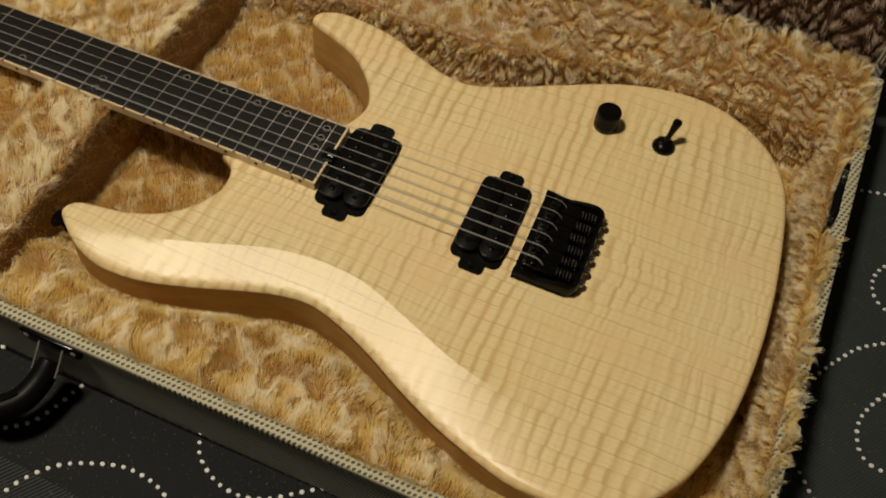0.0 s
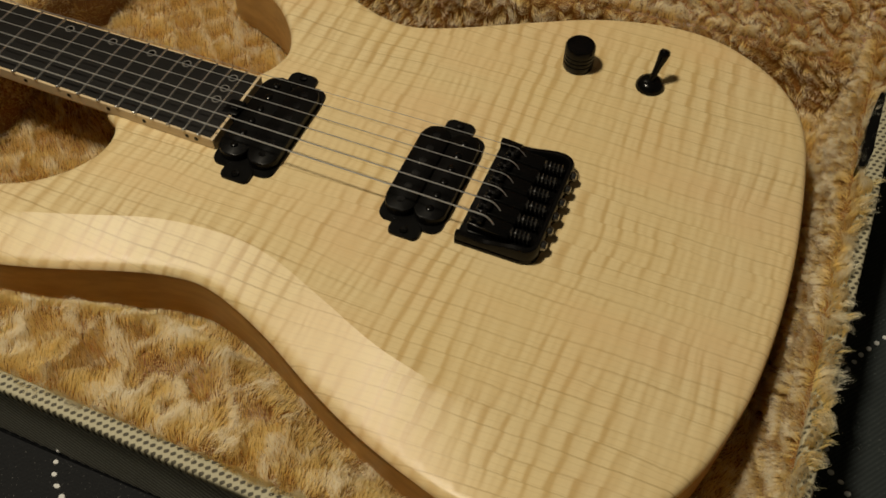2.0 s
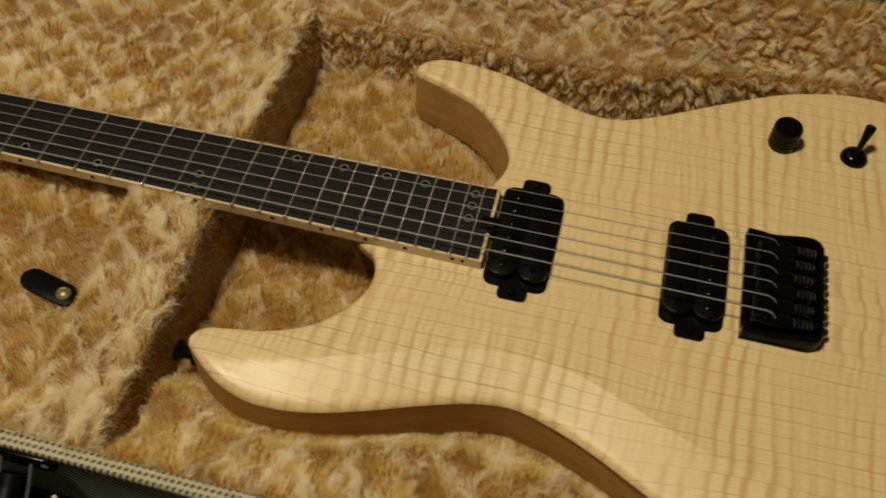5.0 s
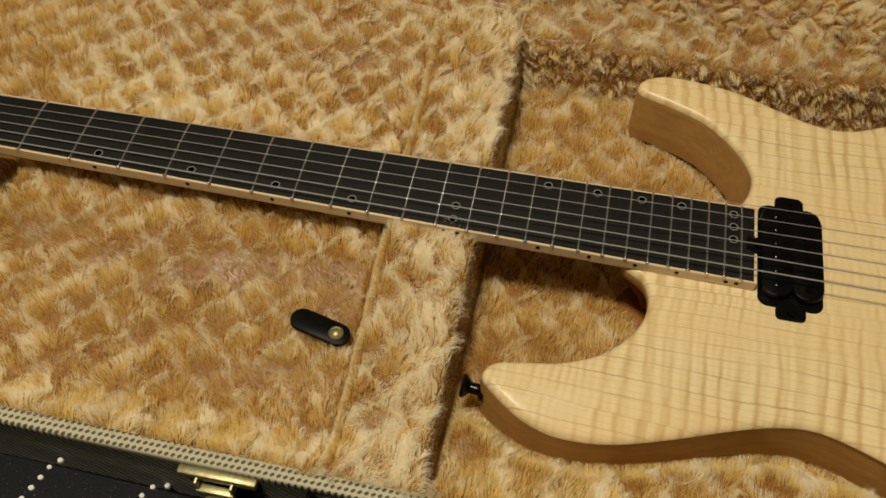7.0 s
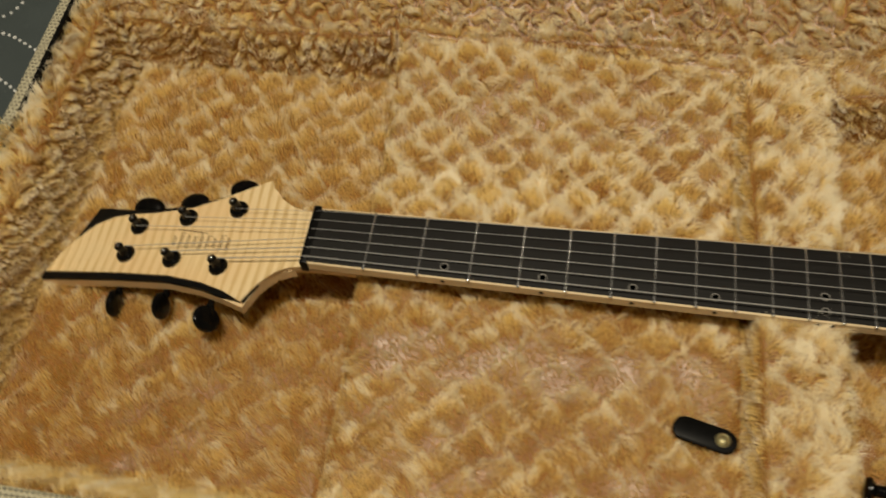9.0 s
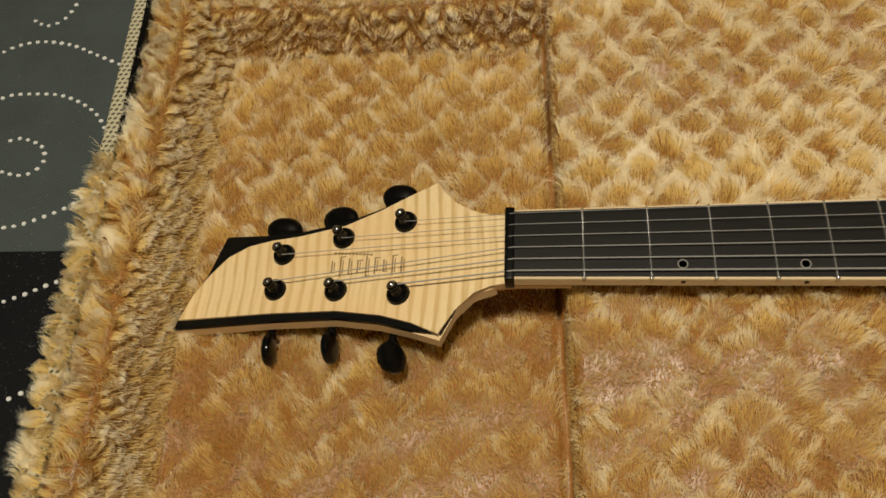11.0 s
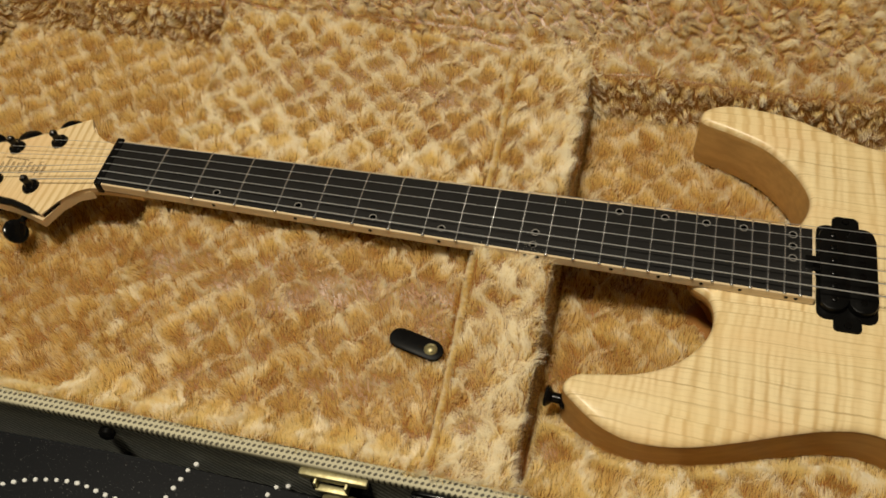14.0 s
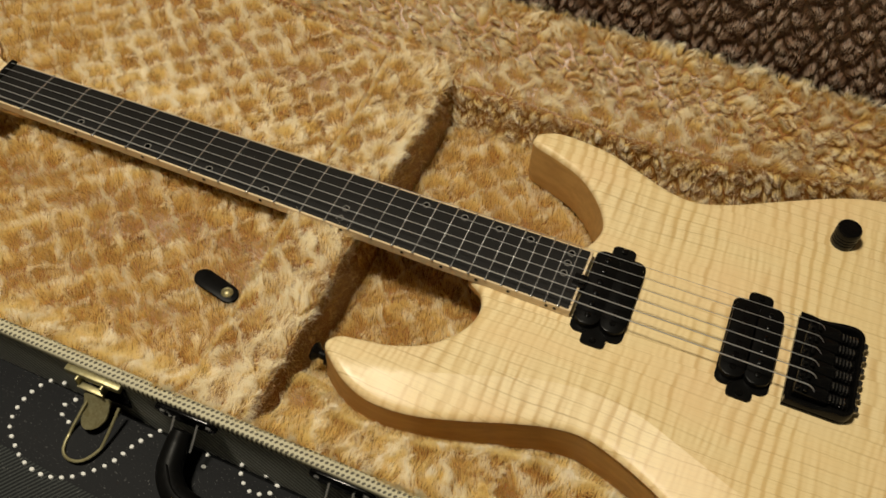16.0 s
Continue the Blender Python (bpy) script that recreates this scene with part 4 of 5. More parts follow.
def rosettes(q, across, down, stray, seed):
    """Staggered rosettes of pile: for every root the way to its rosette's heart, the room to the next one, and the rosette's own chances."""
    r = np.random.default_rng(seed)
    jit = r.uniform(-stray, stray, (128, 128, 2))
    own = r.uniform(0, 1, (128, 128, 2))
    row = np.floor(q[:, 1] / down).astype(int)
    best, second = np.full(len(q), 1e9), np.full(len(q), 1e9)
    mid, luck = np.zeros((len(q), 2)), np.zeros((len(q), 2))
    for dy in (-1, 0, 1):
        j = row + dy
        shift = 0.5 * (j % 2)
        col = np.floor(q[:, 0] / across - shift).astype(int)
        for dx in (-1, 0, 1):
            i = col + dx
            p = np.stack(((i + 0.5 + shift) * across, (j + 0.5) * down), 1) + jit[i % 128, j % 128]
            d = np.hypot(*(p - q).T)
            s = d < best
            second = np.where(s, best, np.minimum(second, d))
            best[s], mid[s], luck[s] = d[s], p[s], own[i % 128, j % 128][s]
    return mid - q, best, second - best, luck


def build_lining():
    """The padded lining in its separate trays."""
    made = {}
    for name, x0, x1, label in (("head_tray", -0.238, 0.018, "plush-lined headstock tray"), ("compartment_lid", 0.018, 0.2725, "plush-covered accessory compartment lid"),
                                ("neck_rest", 0.2725, 0.3285, "plush-covered neck rest block"), ("body_tray", 0.3285, 0.842, "plush-lined body tray")):
        xs = np.arange(x0, x1 + 1e-6, (x1 - x0) / round((x1 - x0) / 0.003))
        ts = np.linspace(0, 1, 150)
        gx = np.repeat(xs[:, None], 150, 1)
        lo, hi = near_y(gx) + 0.0075, 0.2520 + 0.0060 * (gx + 0.24) / 1.09
        gy = lo + (hi - lo) * ts[None, :]
        gx = gx + 0 * gy
        gz = lining_height(gx, gy)
        co = np.stack((gx.ravel(), gy.ravel(), gz.ravel()), 1)
        n = len(xs)
        idx = (np.arange(n - 1)[:, None] * 150 + np.arange(149)[None, :]).ravel()
        me = bpy.data.meshes.new(name)
        me.from_pydata(co.tolist(), [], np.stack((idx, idx + 150, idx + 151, idx + 1), 1).tolist())
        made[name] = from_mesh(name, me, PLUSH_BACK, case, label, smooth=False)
        me.polygons.foreach_set("use_smooth", [True] * len(me.polygons))
    return made


trays = build_lining()


def strand_mesh(name, p, nrm, length, lean, parent, seed, width=0.000115, plan=None, pale=1.0, cloth=None):
    """Pile: fibres that gather into curling locks; shade is coloured into the amber roots, sheen into the pale tips."""
    r = np.random.default_rng(seed)
    n = len(p)
    if plan is None:
        along_x = np.where(p[:, 0] < -0.15, -1.0, np.where((p[:, 0] > 0.72) | ((p[:, 0] > 0.27) & (p[:, 0] < 0.36)), 1.0, 0.0))
        plan = p[:, :2] + p[:, 2:] * np.stack((along_x, np.ones(n)), 1)
    x, y, z = p.T
    wob = 0.0013 * np.stack((np.sin(190 * y + 110 * x) + np.sin(330 * y - 140 * x), np.sin(210 * x - 90 * y + 1) + np.sin(350 * x + 160 * y)), 1)
    q = plan + wob
    off, far, gap, luck = rosettes(q, 0.0295, 0.0165, 0.0022, 9)
    _, far2, _, luck2 = rosettes(q + 1.5 * wob, 0.0100, 0.0080, 0.0034, 19)
    off3, far3, _, luck3 = rosettes(q + wob, 0.0150, 0.0118, 0.0036, 29)
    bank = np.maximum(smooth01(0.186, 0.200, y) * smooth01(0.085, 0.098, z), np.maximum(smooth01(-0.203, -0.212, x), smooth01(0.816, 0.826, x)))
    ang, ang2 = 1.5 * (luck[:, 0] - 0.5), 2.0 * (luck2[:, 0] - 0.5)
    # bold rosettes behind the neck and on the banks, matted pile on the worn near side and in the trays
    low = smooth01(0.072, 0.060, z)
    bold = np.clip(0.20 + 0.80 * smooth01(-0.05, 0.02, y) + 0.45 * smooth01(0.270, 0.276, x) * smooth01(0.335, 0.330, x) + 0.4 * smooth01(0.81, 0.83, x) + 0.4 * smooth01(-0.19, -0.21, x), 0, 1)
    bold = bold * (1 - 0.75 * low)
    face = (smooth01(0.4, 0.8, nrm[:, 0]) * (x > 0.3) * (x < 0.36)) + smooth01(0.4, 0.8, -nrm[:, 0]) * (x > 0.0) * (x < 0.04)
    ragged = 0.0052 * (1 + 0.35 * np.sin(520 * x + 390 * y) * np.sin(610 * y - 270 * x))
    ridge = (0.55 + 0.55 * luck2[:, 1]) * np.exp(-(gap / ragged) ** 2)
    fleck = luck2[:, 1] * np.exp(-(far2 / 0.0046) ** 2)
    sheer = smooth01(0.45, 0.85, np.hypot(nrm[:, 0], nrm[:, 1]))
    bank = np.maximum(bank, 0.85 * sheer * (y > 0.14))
    # crests less pale on steep and end faces, their shade put into colour
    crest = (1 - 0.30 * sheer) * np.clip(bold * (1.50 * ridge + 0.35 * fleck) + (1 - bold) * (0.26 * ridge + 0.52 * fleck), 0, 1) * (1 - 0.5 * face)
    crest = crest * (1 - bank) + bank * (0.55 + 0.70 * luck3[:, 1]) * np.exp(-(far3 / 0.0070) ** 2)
    # longer, paler pile along the neck rest's upper edge
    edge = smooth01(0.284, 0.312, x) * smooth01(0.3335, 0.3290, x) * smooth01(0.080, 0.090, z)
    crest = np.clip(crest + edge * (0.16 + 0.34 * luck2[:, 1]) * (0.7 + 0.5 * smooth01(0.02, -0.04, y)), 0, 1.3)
    v = np.cross(nrm, np.array([1.0, 0.12, 0.0]))
    v /= np.linalg.norm(v, axis=1)[:, None]
    u = np.cross(v, nrm)
    steep = smooth01(0.45, 0.85, np.abs(nrm[:, 1]))
    flow = 1.2 - 2.7 * steep * (nrm[:, 1] < 0) + 0.45 * np.sin(x * 13 + 1.0) + 0.4 * np.cos(y * 13 + x * 7) + 0.7 * ang + 0.5 * ang2 + bank * 4.0 * (luck3[:, 0] - 0.5)
    bow = 1.6 * np.sin(ang2 * 37.0) + bank * 2.0 * np.sign(luck3[:, 0] - 0.5) + r.normal(0, 0.25, n)
    L = length * r.uniform(0.85, 1.12, n) * (0.64 + 0.42 * crest + 0.22 * bank) * (1 - 0.42 * sheer)
    lay = np.asarray(lean, float) * (0.16 + 0.50 * crest)
    gather = -0.06 - 0.12 * bold
    draw = off * (gather * (1 - bank))[:, None] + off3 * (0.50 * bank)[:, None]
    stray = r.normal(0, 0.0008, (n, 2))
    pts = []
    for s in (0.0, 0.55, 1.0):
        a = flow + bow * s
        reach = L * lay * s ** 1.4
        gx = draw[:, 0] * s ** 1.3 + reach * np.cos(a) + stray[:, 0] * s
        gy = draw[:, 1] * s ** 1.3 + reach * np.sin(a) + stray[:, 1] * s
        up = L * (1.0 - 0.42 * lay) * (s - 0.30 * s * s) / 0.70
        pts.append(p + nrm * up[:, None] + u * gx[:, None] + v * gy[:, None])
    way = pts[1] - pts[0]
    side = np.cross(nrm, way)
    side /= np.linalg.norm(side, axis=1)[:, None] + 1e-9
    w = (width * r.uniform(0.7, 1.4, n))[:, None]
    tilt = r.normal(0, 0.12, n)[:, None]
    wd = side * np.cos(tilt) + np.cross(nrm, side) * np.sin(tilt)
    verts = np.stack((pts[0] - wd * w, pts[0] + wd * w, pts[1] - wd * w, pts[1] + wd * w, pts[2]), 1).reshape(-1, 3)
    b = (np.arange(n) * 5)[:, None]
    loops = np.concatenate((b + [0, 1, 3, 2], b + [2, 3, 4]), 1).ravel()
    me = bpy.data.meshes.new(name)
    me.vertices.add(len(verts))
    me.vertices.foreach_set("co", verts.ravel())
    me.loops.add(len(loops))
    me.loops.foreach_set("vertex_index", loops)
    me.polygons.add(2 * n)
    start = (np.arange(n)[:, None] * 7 + [0, 4]).ravel()
    me.polygons.foreach_set("loop_start", start)
    me.update(calc_edges=True)
    me.polygons.foreach_set("use_smooth", [True] * (2 * n))
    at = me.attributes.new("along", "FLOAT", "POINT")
    # paleness follows the crests: painted sheen on the raised pile
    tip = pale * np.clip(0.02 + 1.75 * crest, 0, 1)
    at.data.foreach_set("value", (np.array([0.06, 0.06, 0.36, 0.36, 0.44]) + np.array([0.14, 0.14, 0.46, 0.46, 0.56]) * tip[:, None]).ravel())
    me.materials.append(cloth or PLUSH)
    ob = adopt(new(name, me), parent)
    return tagged(ob, "curly plush pile in a shaded brown" if cloth else "curly gold plush pile", kind="stuff")


def grow_pile(n):
    """Fibres over the whole lining, thicker on its slopes."""
    r = np.random.default_rng(11)
    m = int(n * 4.9)
    x = r.uniform(-0.236, 0.840, m)
    lo, hi = near_y(x) + 0.009, 0.2515 + 0.0060 * (x + 0.24) / 1.09
    y = lo + (hi - lo) * r.uniform(0, 1, m)
    e = 0.0008
    gx = (lining_height(x + e, y) - lining_height(x - e, y)) / (2 * e)
    gy = (lining_height(x, y + e) - lining_height(x, y - e)) / (2 * e)
    slope = np.sqrt(1 + np.minimum(gx * gx + gy * gy, 24))
    head = (x > -0.198) & (x < -0.01) & (np.abs(y + 0.010) < 0.030) & (lining_height(x, y) > 0.056)
    ok = ~head & (body_distance(x, y) < 0.004) & (r.uniform(0, 1, m) < slope / 5.0)
    x, y, gx, gy = x[ok][:n], y[ok][:n], gx[ok][:n], gy[ok][:n]
    z = lining_height(x, y)
    nrm = np.stack((-gx, -gy, np.ones(len(x))), 1)
    nrm /= np.linalg.norm(nrm, axis=1)[:, None]
    p = np.stack((x, y, z), 1)
    # pile is kept short where it touches the guitar
    shy = np.clip(0.6 + np.maximum(0, -body_distance(x, y)) / 0.012, 0.6, 1.0)
    on_neck = (np.abs(y) < 0.021) & (x > -0.02) & (x < 0.33)
    # end faces and gaps kept short too, so the shade-dark backing shows
    shy = np.where(on_neck, 0.55, shy) * np.where((np.abs(nrm[:, 0]) > 0.6) & (((x > 0.3) & (x < 0.36)) | ((x > 0.0) & (x < 0.04))), 0.3, 1.0) * (1 - 0.60 * creases(x, y))
    # combed flat on the box and banks, upright in the trays
    ease = 0.75 + 0.25 * smooth01(0.062, 0.074, z)
    for name, a, b in (("head_tray", -0.3, 0.018), ("compartment_lid", 0.018, 0.2725), ("neck_rest", 0.2725, 0.3285), ("body_tray", 0.3285, 0.9)):
        s = (x >= a) & (x < b)
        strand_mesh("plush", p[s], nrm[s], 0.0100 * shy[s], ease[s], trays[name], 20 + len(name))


grow_pile(780000)


def grow_overhang():
    """Pile that spills over the rim at both ends and along the far side."""
    r = np.random.default_rng(17)
    t = r.uniform(0, 1, 9000)
    w = r.uniform(-0.002, 0.010, 9000)
    y = -0.195 + t * 0.26
    left = np.stack((FL[0] + (NL[0] - FL[0]) * (0.240 - y) / 0.437 + w, y, np.full(9000, RIM - 0.001)), 1)
    left = left[(y < 0.058) | (r.uniform(0, 1, 9000) < 0.05)]
    y = -0.200 + r.uniform(0, 1, 9000) * 0.44
    edge = NR[0] + (FR[0] - NR[0]) * (y - NR[1]) / (FR[1] - NR[1])
    wave = 0.0045 + 0.0040 * np.sin(y * 31 + 0.6) + 0.0020 * np.sin(y * 83)
    right = np.stack((edge - r.uniform(0.0, 1, 9000) * 0.008 - wave * 0.7, y, np.full(9000, RIM - 0.001)), 1)
    right = right[(y < 0.075) | (y > 0.165)]
    x = r.uniform(-0.24, 0.845, 60000)
    near = np.stack((x, near_y(x) + r.uniform(0.0074, 0.0095, 60000), np.full(60000, RIM - 0.004)), 1)
    keep = r.uniform(0, 1, 60000) < np.where(x > 0.27, 0.10 + 0.55 * smooth01(0.2, 1.2, np.sin(x * 33) + np.sin(x * 71 + 1)), 0.06)
    for q, up, tray in ((left, (-0.3, 0, 1), "head_tray"), (right, (0.2, 0, 1), "body_tray"), (near[keep], (0, -0.45, 1), "neck_rest")):
        u = np.array(up) / np.linalg.norm(up)
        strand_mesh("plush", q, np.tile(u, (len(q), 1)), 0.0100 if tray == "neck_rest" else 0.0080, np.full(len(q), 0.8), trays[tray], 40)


grow_overhang()


def build_lid():
    """Open lid behind the case, leaning back on its hinge."""
    m = Matrix.Translation((0.302, 0.2560, 0.0960)) @ Matrix.Rotation(radians(90 + 1), 4, "X")
    bm = bmesh.new()
    box(bm, -0.548, 0.548, 0.0, 0.44, -0.062, -0.055, m=m)
    lid = part("lid_shell", bm, TWILL, case, "open lid with dark tweed outside")
    for b in ((-0.548, -0.541, 0.0, 0.44, -0.055, -0.002), (0.541, 0.548, 0.0, 0.44, -0.055, -0.002), (-0.541, 0.541, 0.433, 0.44, -0.055, -0.002)):
        part("lid_wall", box(bmesh.new(), *b, m=m), TWILL, lid)
    bm = bmesh.new()
    for b in ((-0.5485, -0.540, 0.03, 0.4405, -0.004, 0.0), (0.540, 0.5485, 0.03, 0.4405, -0.004, 0.0), (-0.540, 0.540, 0.432, 0.4405, -0.004, 0.0)):
        box(bm, *b)
    bmesh.ops.bevel(bm, geom=list(bm.edges), offset=0.001, segments=2, affect="EDGES")
    for v in bm.verts:
        v.co = m @ v.co
    part("lid_binding", bm, BINDING, lid)
    bm = bmesh.new()
    box(bm, -0.541, 0.541, 0.0, 0.433, -0.0545, -0.012, 0.008, 3, m=m)
    lining = part("lid_lining", bm, LID_BACK, lid, "plush lid lining coloured a shaded brown")
    r = np.random.default_rng(5)
    n = 140000
    q = np.stack((r.uniform(-0.54, 0.54, n), -0.004 + 0.17 * r.uniform(0, 1, n), np.full(n, -0.0125)), 1)
    rot = np.array(m.to_3x3())
    p = q @ rot.T + np.array(m.translation)
    nrm = np.tile(rot[:, 2], (n, 1))
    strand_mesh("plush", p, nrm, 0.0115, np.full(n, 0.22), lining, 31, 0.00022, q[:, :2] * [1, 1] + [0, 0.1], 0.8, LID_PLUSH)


build_lid()


def build_latch(x):
    y, z = near_y(x), 0.1125
    lt = part("latch", box(bmesh.new(), x - 0.0195, x + 0.0215, y - 0.0050, y - 0.0002, z - 0.0025, z + 0.0035, 0.0012), BRASS, case, "antique brass draw latch hanging open")
    bm = bmesh.new()
    box(bm, x - 0.010, x + 0.010, y - 0.0090, y - 0.0040, z - 0.0090, z - 0.0062, 0.0010)
    for s in (-1, 1):
        box(bm, x + s * 0.0092 - 0.0008, x + s * 0.0092 + 0.0008, y - 0.0080, y - 0.0002, z - 0.0090, z + 0.0010, 0.0004)
    part("hinge_bracket", bm, BRASS, lt)
    part("back_plate", box(bmesh.new(), x - 0.016, x + 0.022, y - 0.0018, y - 0.0001, z - 0.026, z - 0.003, 0.0008), BLACK_METAL, lt)
    # lever: rounded tongue hanging outwards
    tilt = Matrix.Translation((x + 0.003, y - 0.0085, z - 0.0105)) @ Matrix.Rotation(radians(38), 4, "X") @ Matrix.Rotation(radians(4), 4, "Z")
    poly = [(-0.0085, 0.0), (0.0085, 0.0), (0.0088, -0.008), (0.0086, -0.0145), (0.0062, -0.0200), (0.0, -0.0225), (-0.0062, -0.0200), (-0.0086, -0.0145), (-0.0088, -0.008)]
    bm = prism(bmesh.new(), [tuple(q) for q in spline(poly, 0.002, True)], -0.001, 0.0012, 0.0006, 2)
    for v in bm.verts:
        v.co.z += 0.0045 * math.sin(v.co.y / 0.0225 * 3.1) - 30.0 * v.co.x ** 2
        v.co = tilt @ v.co
    part("lever", bm, BRASS, lt)
    # wire bail
    top = Vector((0, y - 0.012, z - 0.018))
    pts = [(-0.0110, 0.004), (-0.0120, -0.010), (-0.0118, -0.022), (-0.0075, -0.0315), (0.0, -0.0345), (0.0075, -0.0315), (0.0118, -0.022), (0.0120, -0.010), (0.0110, 0.004)]
    zz = float(bed_height(np.array(x + 0.01), np.array(y - 0.05)))
    bm = bmesh.new()
    tube(bm, [(x + 0.008 + a + b * 0.08, top.y + b, max(zz + 0.0042, top.z + 0.55 * b)) for a, b in spline(pts, 0.002)], 0.0011, 8)
    part("bail", bm, BRASS, lt, "brass wire loop")


for x in (0.2300, -0.0920):
    build_latch(x)


def build_handle():
    h = None
    for x in (0.298, 0.407):
        y, z = near_y(x), 0.1100
        poly = rounded(-0.022, 0.022, -0.0062, 0.0062, 0.006)
        bm = bmesh.new()
        m = Matrix.Translation((x, y - 0.0002, z)) @ Matrix.Rotation(radians(90), 4, "X")
        prism(bm, poly, 0.0, 0.0022, 0.0008, 2, m=m)
        pl = part("handle_plate", bm, BLACK_METAL, case, "black handle plate riveted to the case side")
        for s in (-1, 1):
            part("rivet", lathe(bmesh.new(), [(0.0, 0.0), (0.0022, 0.0), (0.0016, 0.0010), (0.0, 0.0013)], (x + s * 0.0165, y - 0.0024, z), (0, -1, 0), 12), STEEL, pl)
        for s in (-1, 1):
            xx = x + s * 0.0082
            part("ring_bar", tube(bmesh.new(), [(xx, y - 0.002, z - 0.002), (xx + 0.0006, y - 0.009, z - 0.008), (xx + 0.001, y - 0.016, z - 0.013)], 0.00085, 8), STEEL, pl)
    pts = [(0.2960, -0.2090, 0.0995), (0.2965, -0.2180, 0.0955), (0.3000, -0.2330, 0.0925), (0.3100, -0.2440, 0.0925), (0.3220, -0.2490, 0.0930), (0.3500, -0.2520, 0.0935), (0.3830, -0.2530, 0.0930),
           (0.3960, -0.2490, 0.0920), (0.4040, -0.2390, 0.0915), (0.4075, -0.2250, 0.0940), (0.4080, -0.2125, 0.0990)]
    bm = bmesh.new()
    tube(bm, [tuple(q) for q in spline(pts, 0.003)], lambda u: 0.0068 + 0.0022 * math.sin(math.pi * u) ** 0.5, 16)
    h = part("handle_grip", bm, LEATHER, case, "black leather carrying handle")
    seam = [(a, b - 0.0002, c + 0.0090) for a, b, c in spline(pts[2:-2], 0.004)]
    part("seam", tube(bmesh.new(), seam, 0.0006, 6), BLACK_PLASTIC, h)


build_handle()
part("lock_button", lathe(bmesh.new(), [(0.0, 0.0), (0.0052, 0.0), (0.0050, 0.0030), (0.0030, 0.0044), (0.0, 0.0046)], (0.086, near_y(0.086) - 0.0004, 0.1060), (0, -1, 0), 20), BLACK_METAL, case, "small black stud on the case side")


def build_tab():
    """Leather pull tab with a brass snap on the compartment lid."""
    m = Matrix.Translation((0.2500, -0.0935, 0.0820)) @ Matrix.Rotation(radians(-12), 4, "Z") @ Matrix.Rotation(radians(4), 4, "Y")
    bm = prism(bmesh.new(), [(x, y) for x, y in rounded(-0.0185, 0.0190, -0.0072, 0.0072, 0.0068)], 0.0, 0.0022, 0.0006, 2, m=m)
    tab = part("pull_tab", bm, LEATHER, trays["compartment_lid"], "black leather pull tab with a brass snap")
    o = m @ Vector((0.0105, 0, 0.0020))
    part("snap", lathe(bmesh.new(), [(0.0, 0.0), (0.0044, 0.0), (0.0045, 0.0006), (0.0036, 0.0014), (0.0030, 0.0010), (0.0024, 0.0016), (0.0, 0.0020)], o, seg=22), BRASS, tab, "brass snap stud")


build_tab()


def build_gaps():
    """Black strips added for the dark of the slots where the lining has pulled away from the end walls."""
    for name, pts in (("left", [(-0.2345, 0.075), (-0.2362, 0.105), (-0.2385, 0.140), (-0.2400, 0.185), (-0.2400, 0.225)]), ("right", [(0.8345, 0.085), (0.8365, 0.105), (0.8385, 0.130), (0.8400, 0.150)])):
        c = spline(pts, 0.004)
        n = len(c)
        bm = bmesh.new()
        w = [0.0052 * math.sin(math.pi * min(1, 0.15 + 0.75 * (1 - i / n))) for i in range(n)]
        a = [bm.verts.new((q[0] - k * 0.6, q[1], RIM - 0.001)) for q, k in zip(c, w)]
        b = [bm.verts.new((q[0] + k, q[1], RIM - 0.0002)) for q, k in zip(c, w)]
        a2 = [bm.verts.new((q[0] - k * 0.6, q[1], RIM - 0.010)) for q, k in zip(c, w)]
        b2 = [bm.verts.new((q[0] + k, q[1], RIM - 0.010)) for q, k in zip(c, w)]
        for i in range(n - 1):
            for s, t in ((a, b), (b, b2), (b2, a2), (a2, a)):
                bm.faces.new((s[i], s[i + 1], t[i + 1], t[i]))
        part("gap_strip", bm, LEATHER, case, "black strip standing for the dark gap beside the loose lining")


build_gaps()

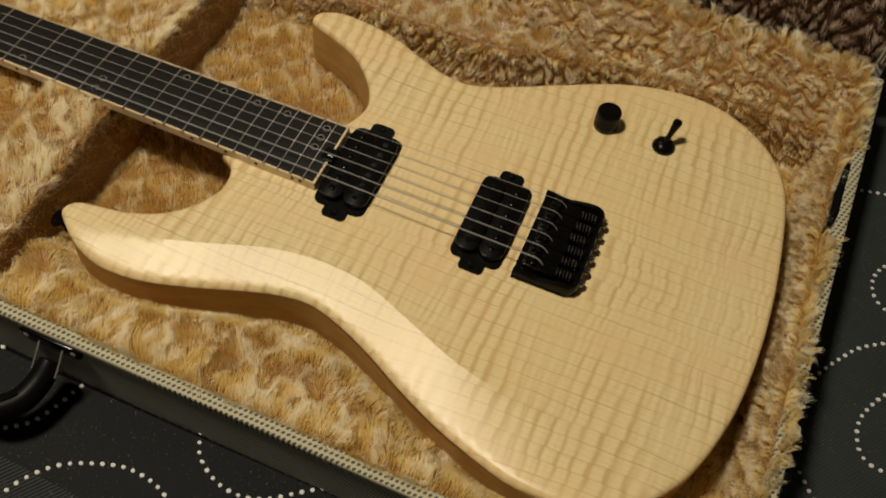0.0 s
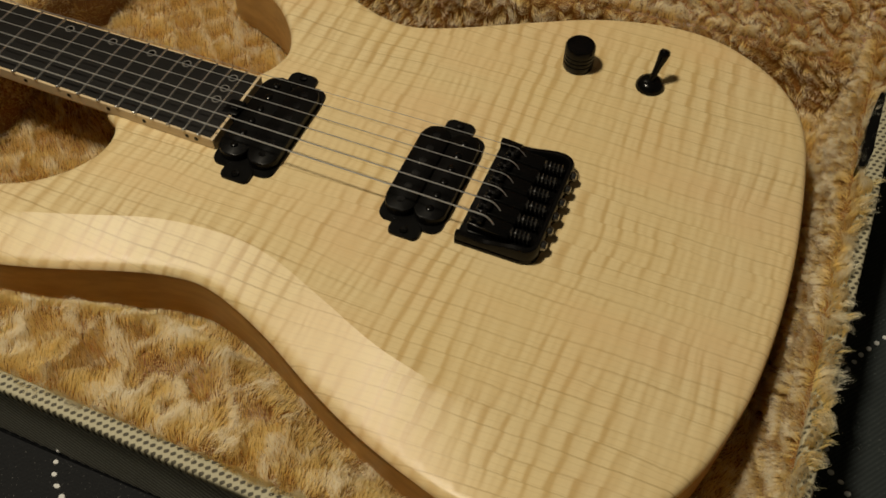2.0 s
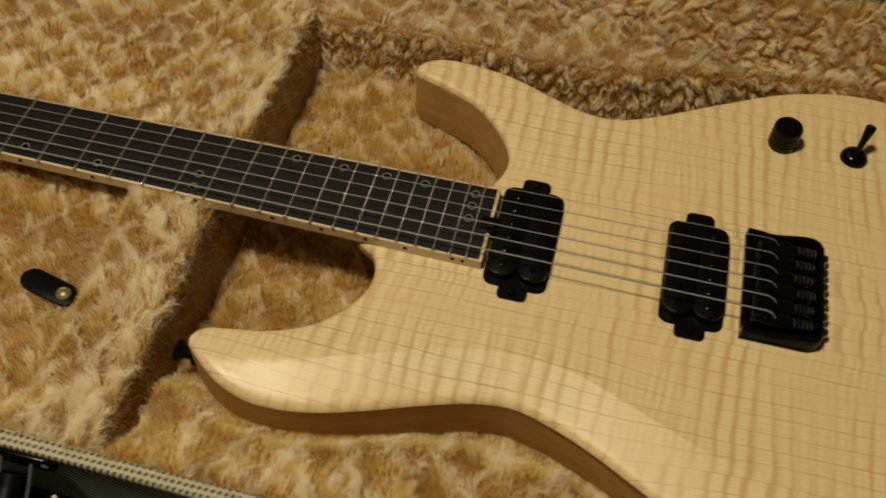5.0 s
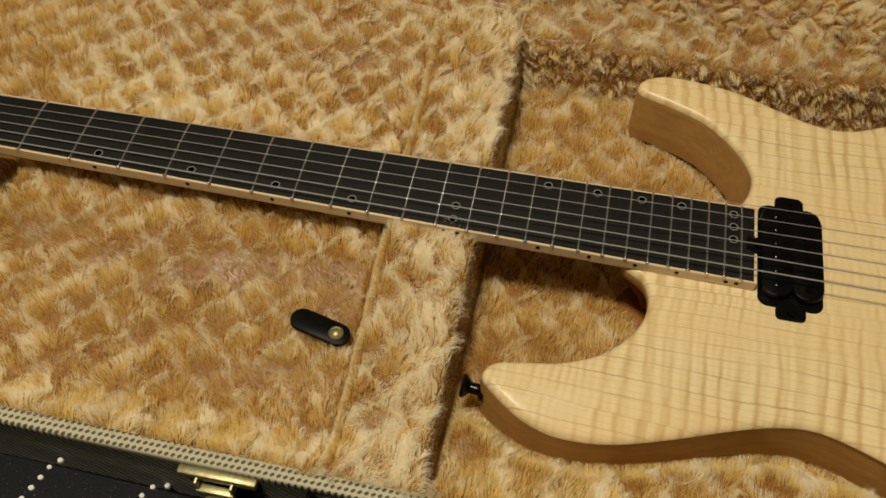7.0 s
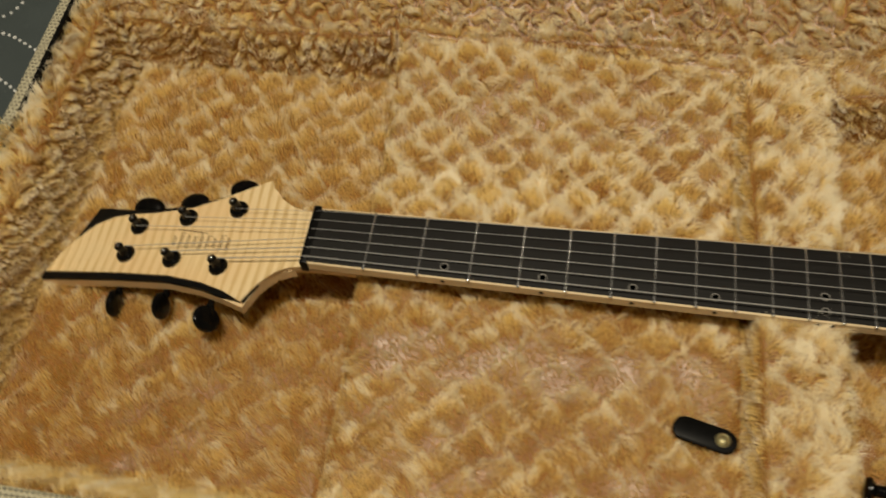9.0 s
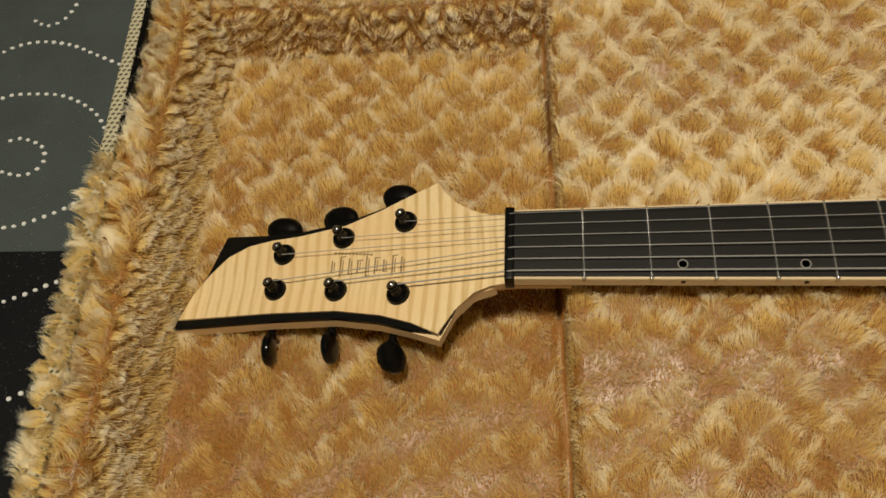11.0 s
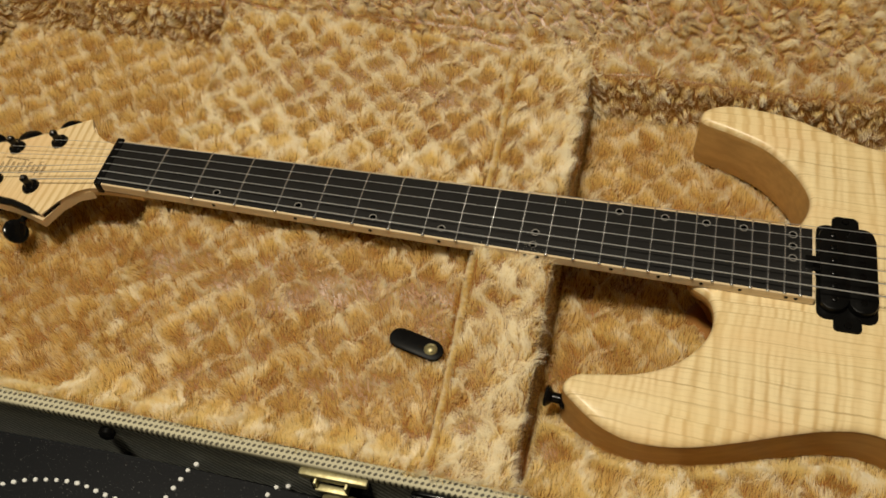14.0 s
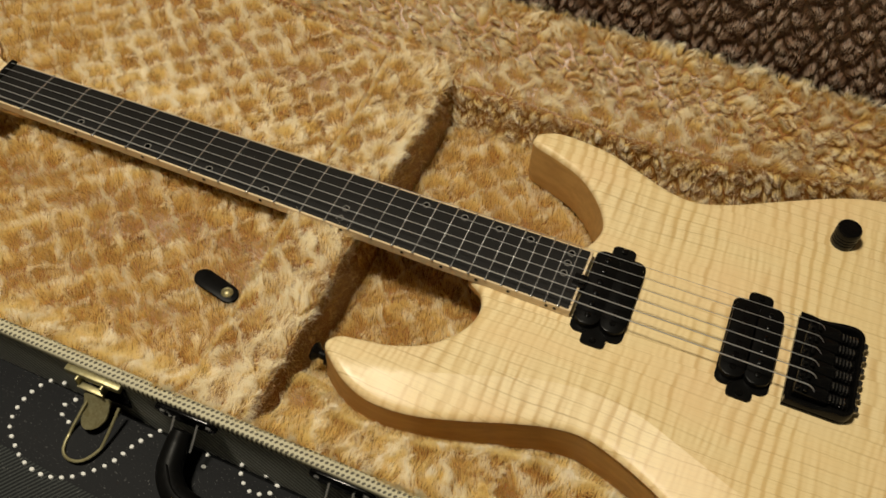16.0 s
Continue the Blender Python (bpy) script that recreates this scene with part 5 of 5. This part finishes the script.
# ---- dotted swirls on the bedspread ----
SWIRLS = [
    [(0.196, -0.202), (0.188, -0.214), (0.1845, -0.230), (0.187, -0.244), (0.195, -0.252), (0.207, -0.260), (0.222, -0.263), (0.236, -0.259), (0.247, -0.251), (0.258, -0.238), (0.265, -0.221), (0.277, -0.201)],
    [(0.214, -0.212), (0.210, -0.218), (0.213, -0.225), (0.219, -0.227)],
    [(0.310, -0.200), (0.309, -0.206), (0.311, -0.216)],
    [(0.332, -0.197), (0.332, -0.205), (0.337, -0.213), (0.345, -0.218), (0.352, -0.217), (0.358, -0.213), (0.359, -0.205), (0.355, -0.202), (0.349, -0.203)],
    [(0.381, -0.195), (0.381, -0.200)],
    [(0.502, -0.205), (0.508, -0.217), (0.518, -0.225), (0.530, -0.230), (0.545, -0.231), (0.560, -0.226), (0.574, -0.216), (0.588, -0.206)],
    [(0.413, -0.290), (0.419, -0.277), (0.428, -0.265), (0.439, -0.256), (0.454, -0.249), (0.470, -0.244), (0.486, -0.244), (0.498, -0.247), (0.508, -0.252)],
    [(0.421, -0.203), (0.417, -0.212), (0.413, -0.224), (0.405, -0.241), (0.392, -0.252), (0.376, -0.262)],
    [(0.139, -0.203), (0.136, -0.214), (0.128, -0.237), (0.126, -0.248), (0.128, -0.260)],
    [(0.030, -0.240), (0.044, -0.235), (0.060, -0.232), (0.076, -0.231), (0.093, -0.234), (0.105, -0.236), (0.111, -0.243), (0.110, -0.250)],
    [(0.940, 0.073), (0.910, 0.056), (0.891, 0.043), (0.881, 0.031), (0.869, 0.014), (0.863, 0.002), (0.857, -0.014), (0.857, -0.037), (0.860, -0.061), (0.868, -0.068), (0.878, -0.080), (0.900, -0.100)],
    [(0.930, 0.022), (0.915, 0.015), (0.902, -0.006), (0.899, -0.021), (0.903, -0.036), (0.912, -0.043), (0.925, -0.044)],
    [(0.907, 0.130), (0.896, 0.119), (0.891, 0.106), (0.893, 0.093), (0.901, 0.084), (0.915, 0.079)],
    [(0.870, 0.187), (0.881, 0.190), (0.889, 0.192), (0.902, 0.194)],
    [(-0.359, 0.278), (-0.345, 0.267), (-0.334, 0.256), (-0.322, 0.244), (-0.324, 0.230), (-0.330, 0.219), (-0.341, 0.215), (-0.352, 0.221)],
    [(-0.420, 0.120), (-0.407, 0.146), (-0.394, 0.172), (-0.369, 0.194), (-0.345, 0.200), (-0.318, 0.195), (-0.295, 0.184), (-0.272, 0.173)],
    [(-0.341, 0.113), (-0.332, 0.114), (-0.316, 0.106), (-0.313, 0.092), (-0.326, 0.084), (-0.351, 0.093), (-0.369, 0.110), (-0.373, 0.134), (-0.357, 0.151), (-0.332, 0.152), (-0.309, 0.148),
     (-0.286, 0.134), (-0.274, 0.116), (-0.269, 0.100), (-0.273, 0.075), (-0.283, 0.062), (-0.300, 0.052), (-0.324, 0.044), (-0.352, 0.048), (-0.375, 0.060)],
    [(-0.340, -0.022), (-0.317, -0.012), (-0.298, -0.004), (-0.282, 0.004), (-0.262, 0.010)],
    [(-0.300, -0.080), (-0.285, -0.070), (-0.270, -0.063), (-0.256, -0.058)],
    [(-0.182, -0.218), (-0.172, -0.209), (-0.159, -0.203)],
]


def build_swirls():
    r = np.random.default_rng(3)
    for pts in SWIRLS:
        c = spline(pts, 0.0066)
        bm = bmesh.new()
        for x, y in c:
            z = float(bed_height(np.array(x), np.array(y)))
            a, ra, rb = r.uniform(0, 6.28), 0.0018 * r.uniform(0.85, 1.15), 0.0015 * r.uniform(0.85, 1.15)
            ring0 = [bm.verts.new((x + ra * math.cos(t), y + rb * math.sin(t), z - 0.0005)) for t in np.linspace(0, 2 * math.pi, 10, endpoint=False)]
            ring1 = [bm.verts.new((x + 0.8 * ra * math.cos(t), y + 0.8 * rb * math.sin(t), z + 0.0006)) for t in np.linspace(0, 2 * math.pi, 10, endpoint=False)]
            for i in range(10):
                bm.faces.new((ring0[i], ring0[(i + 1) % 10], ring1[(i + 1) % 10], ring1[i]))
            bm.faces.new(ring1)
        part("dotted_swirl", bm, DOT, bed, "white dotted swirl", kind="stuff")


build_swirls()
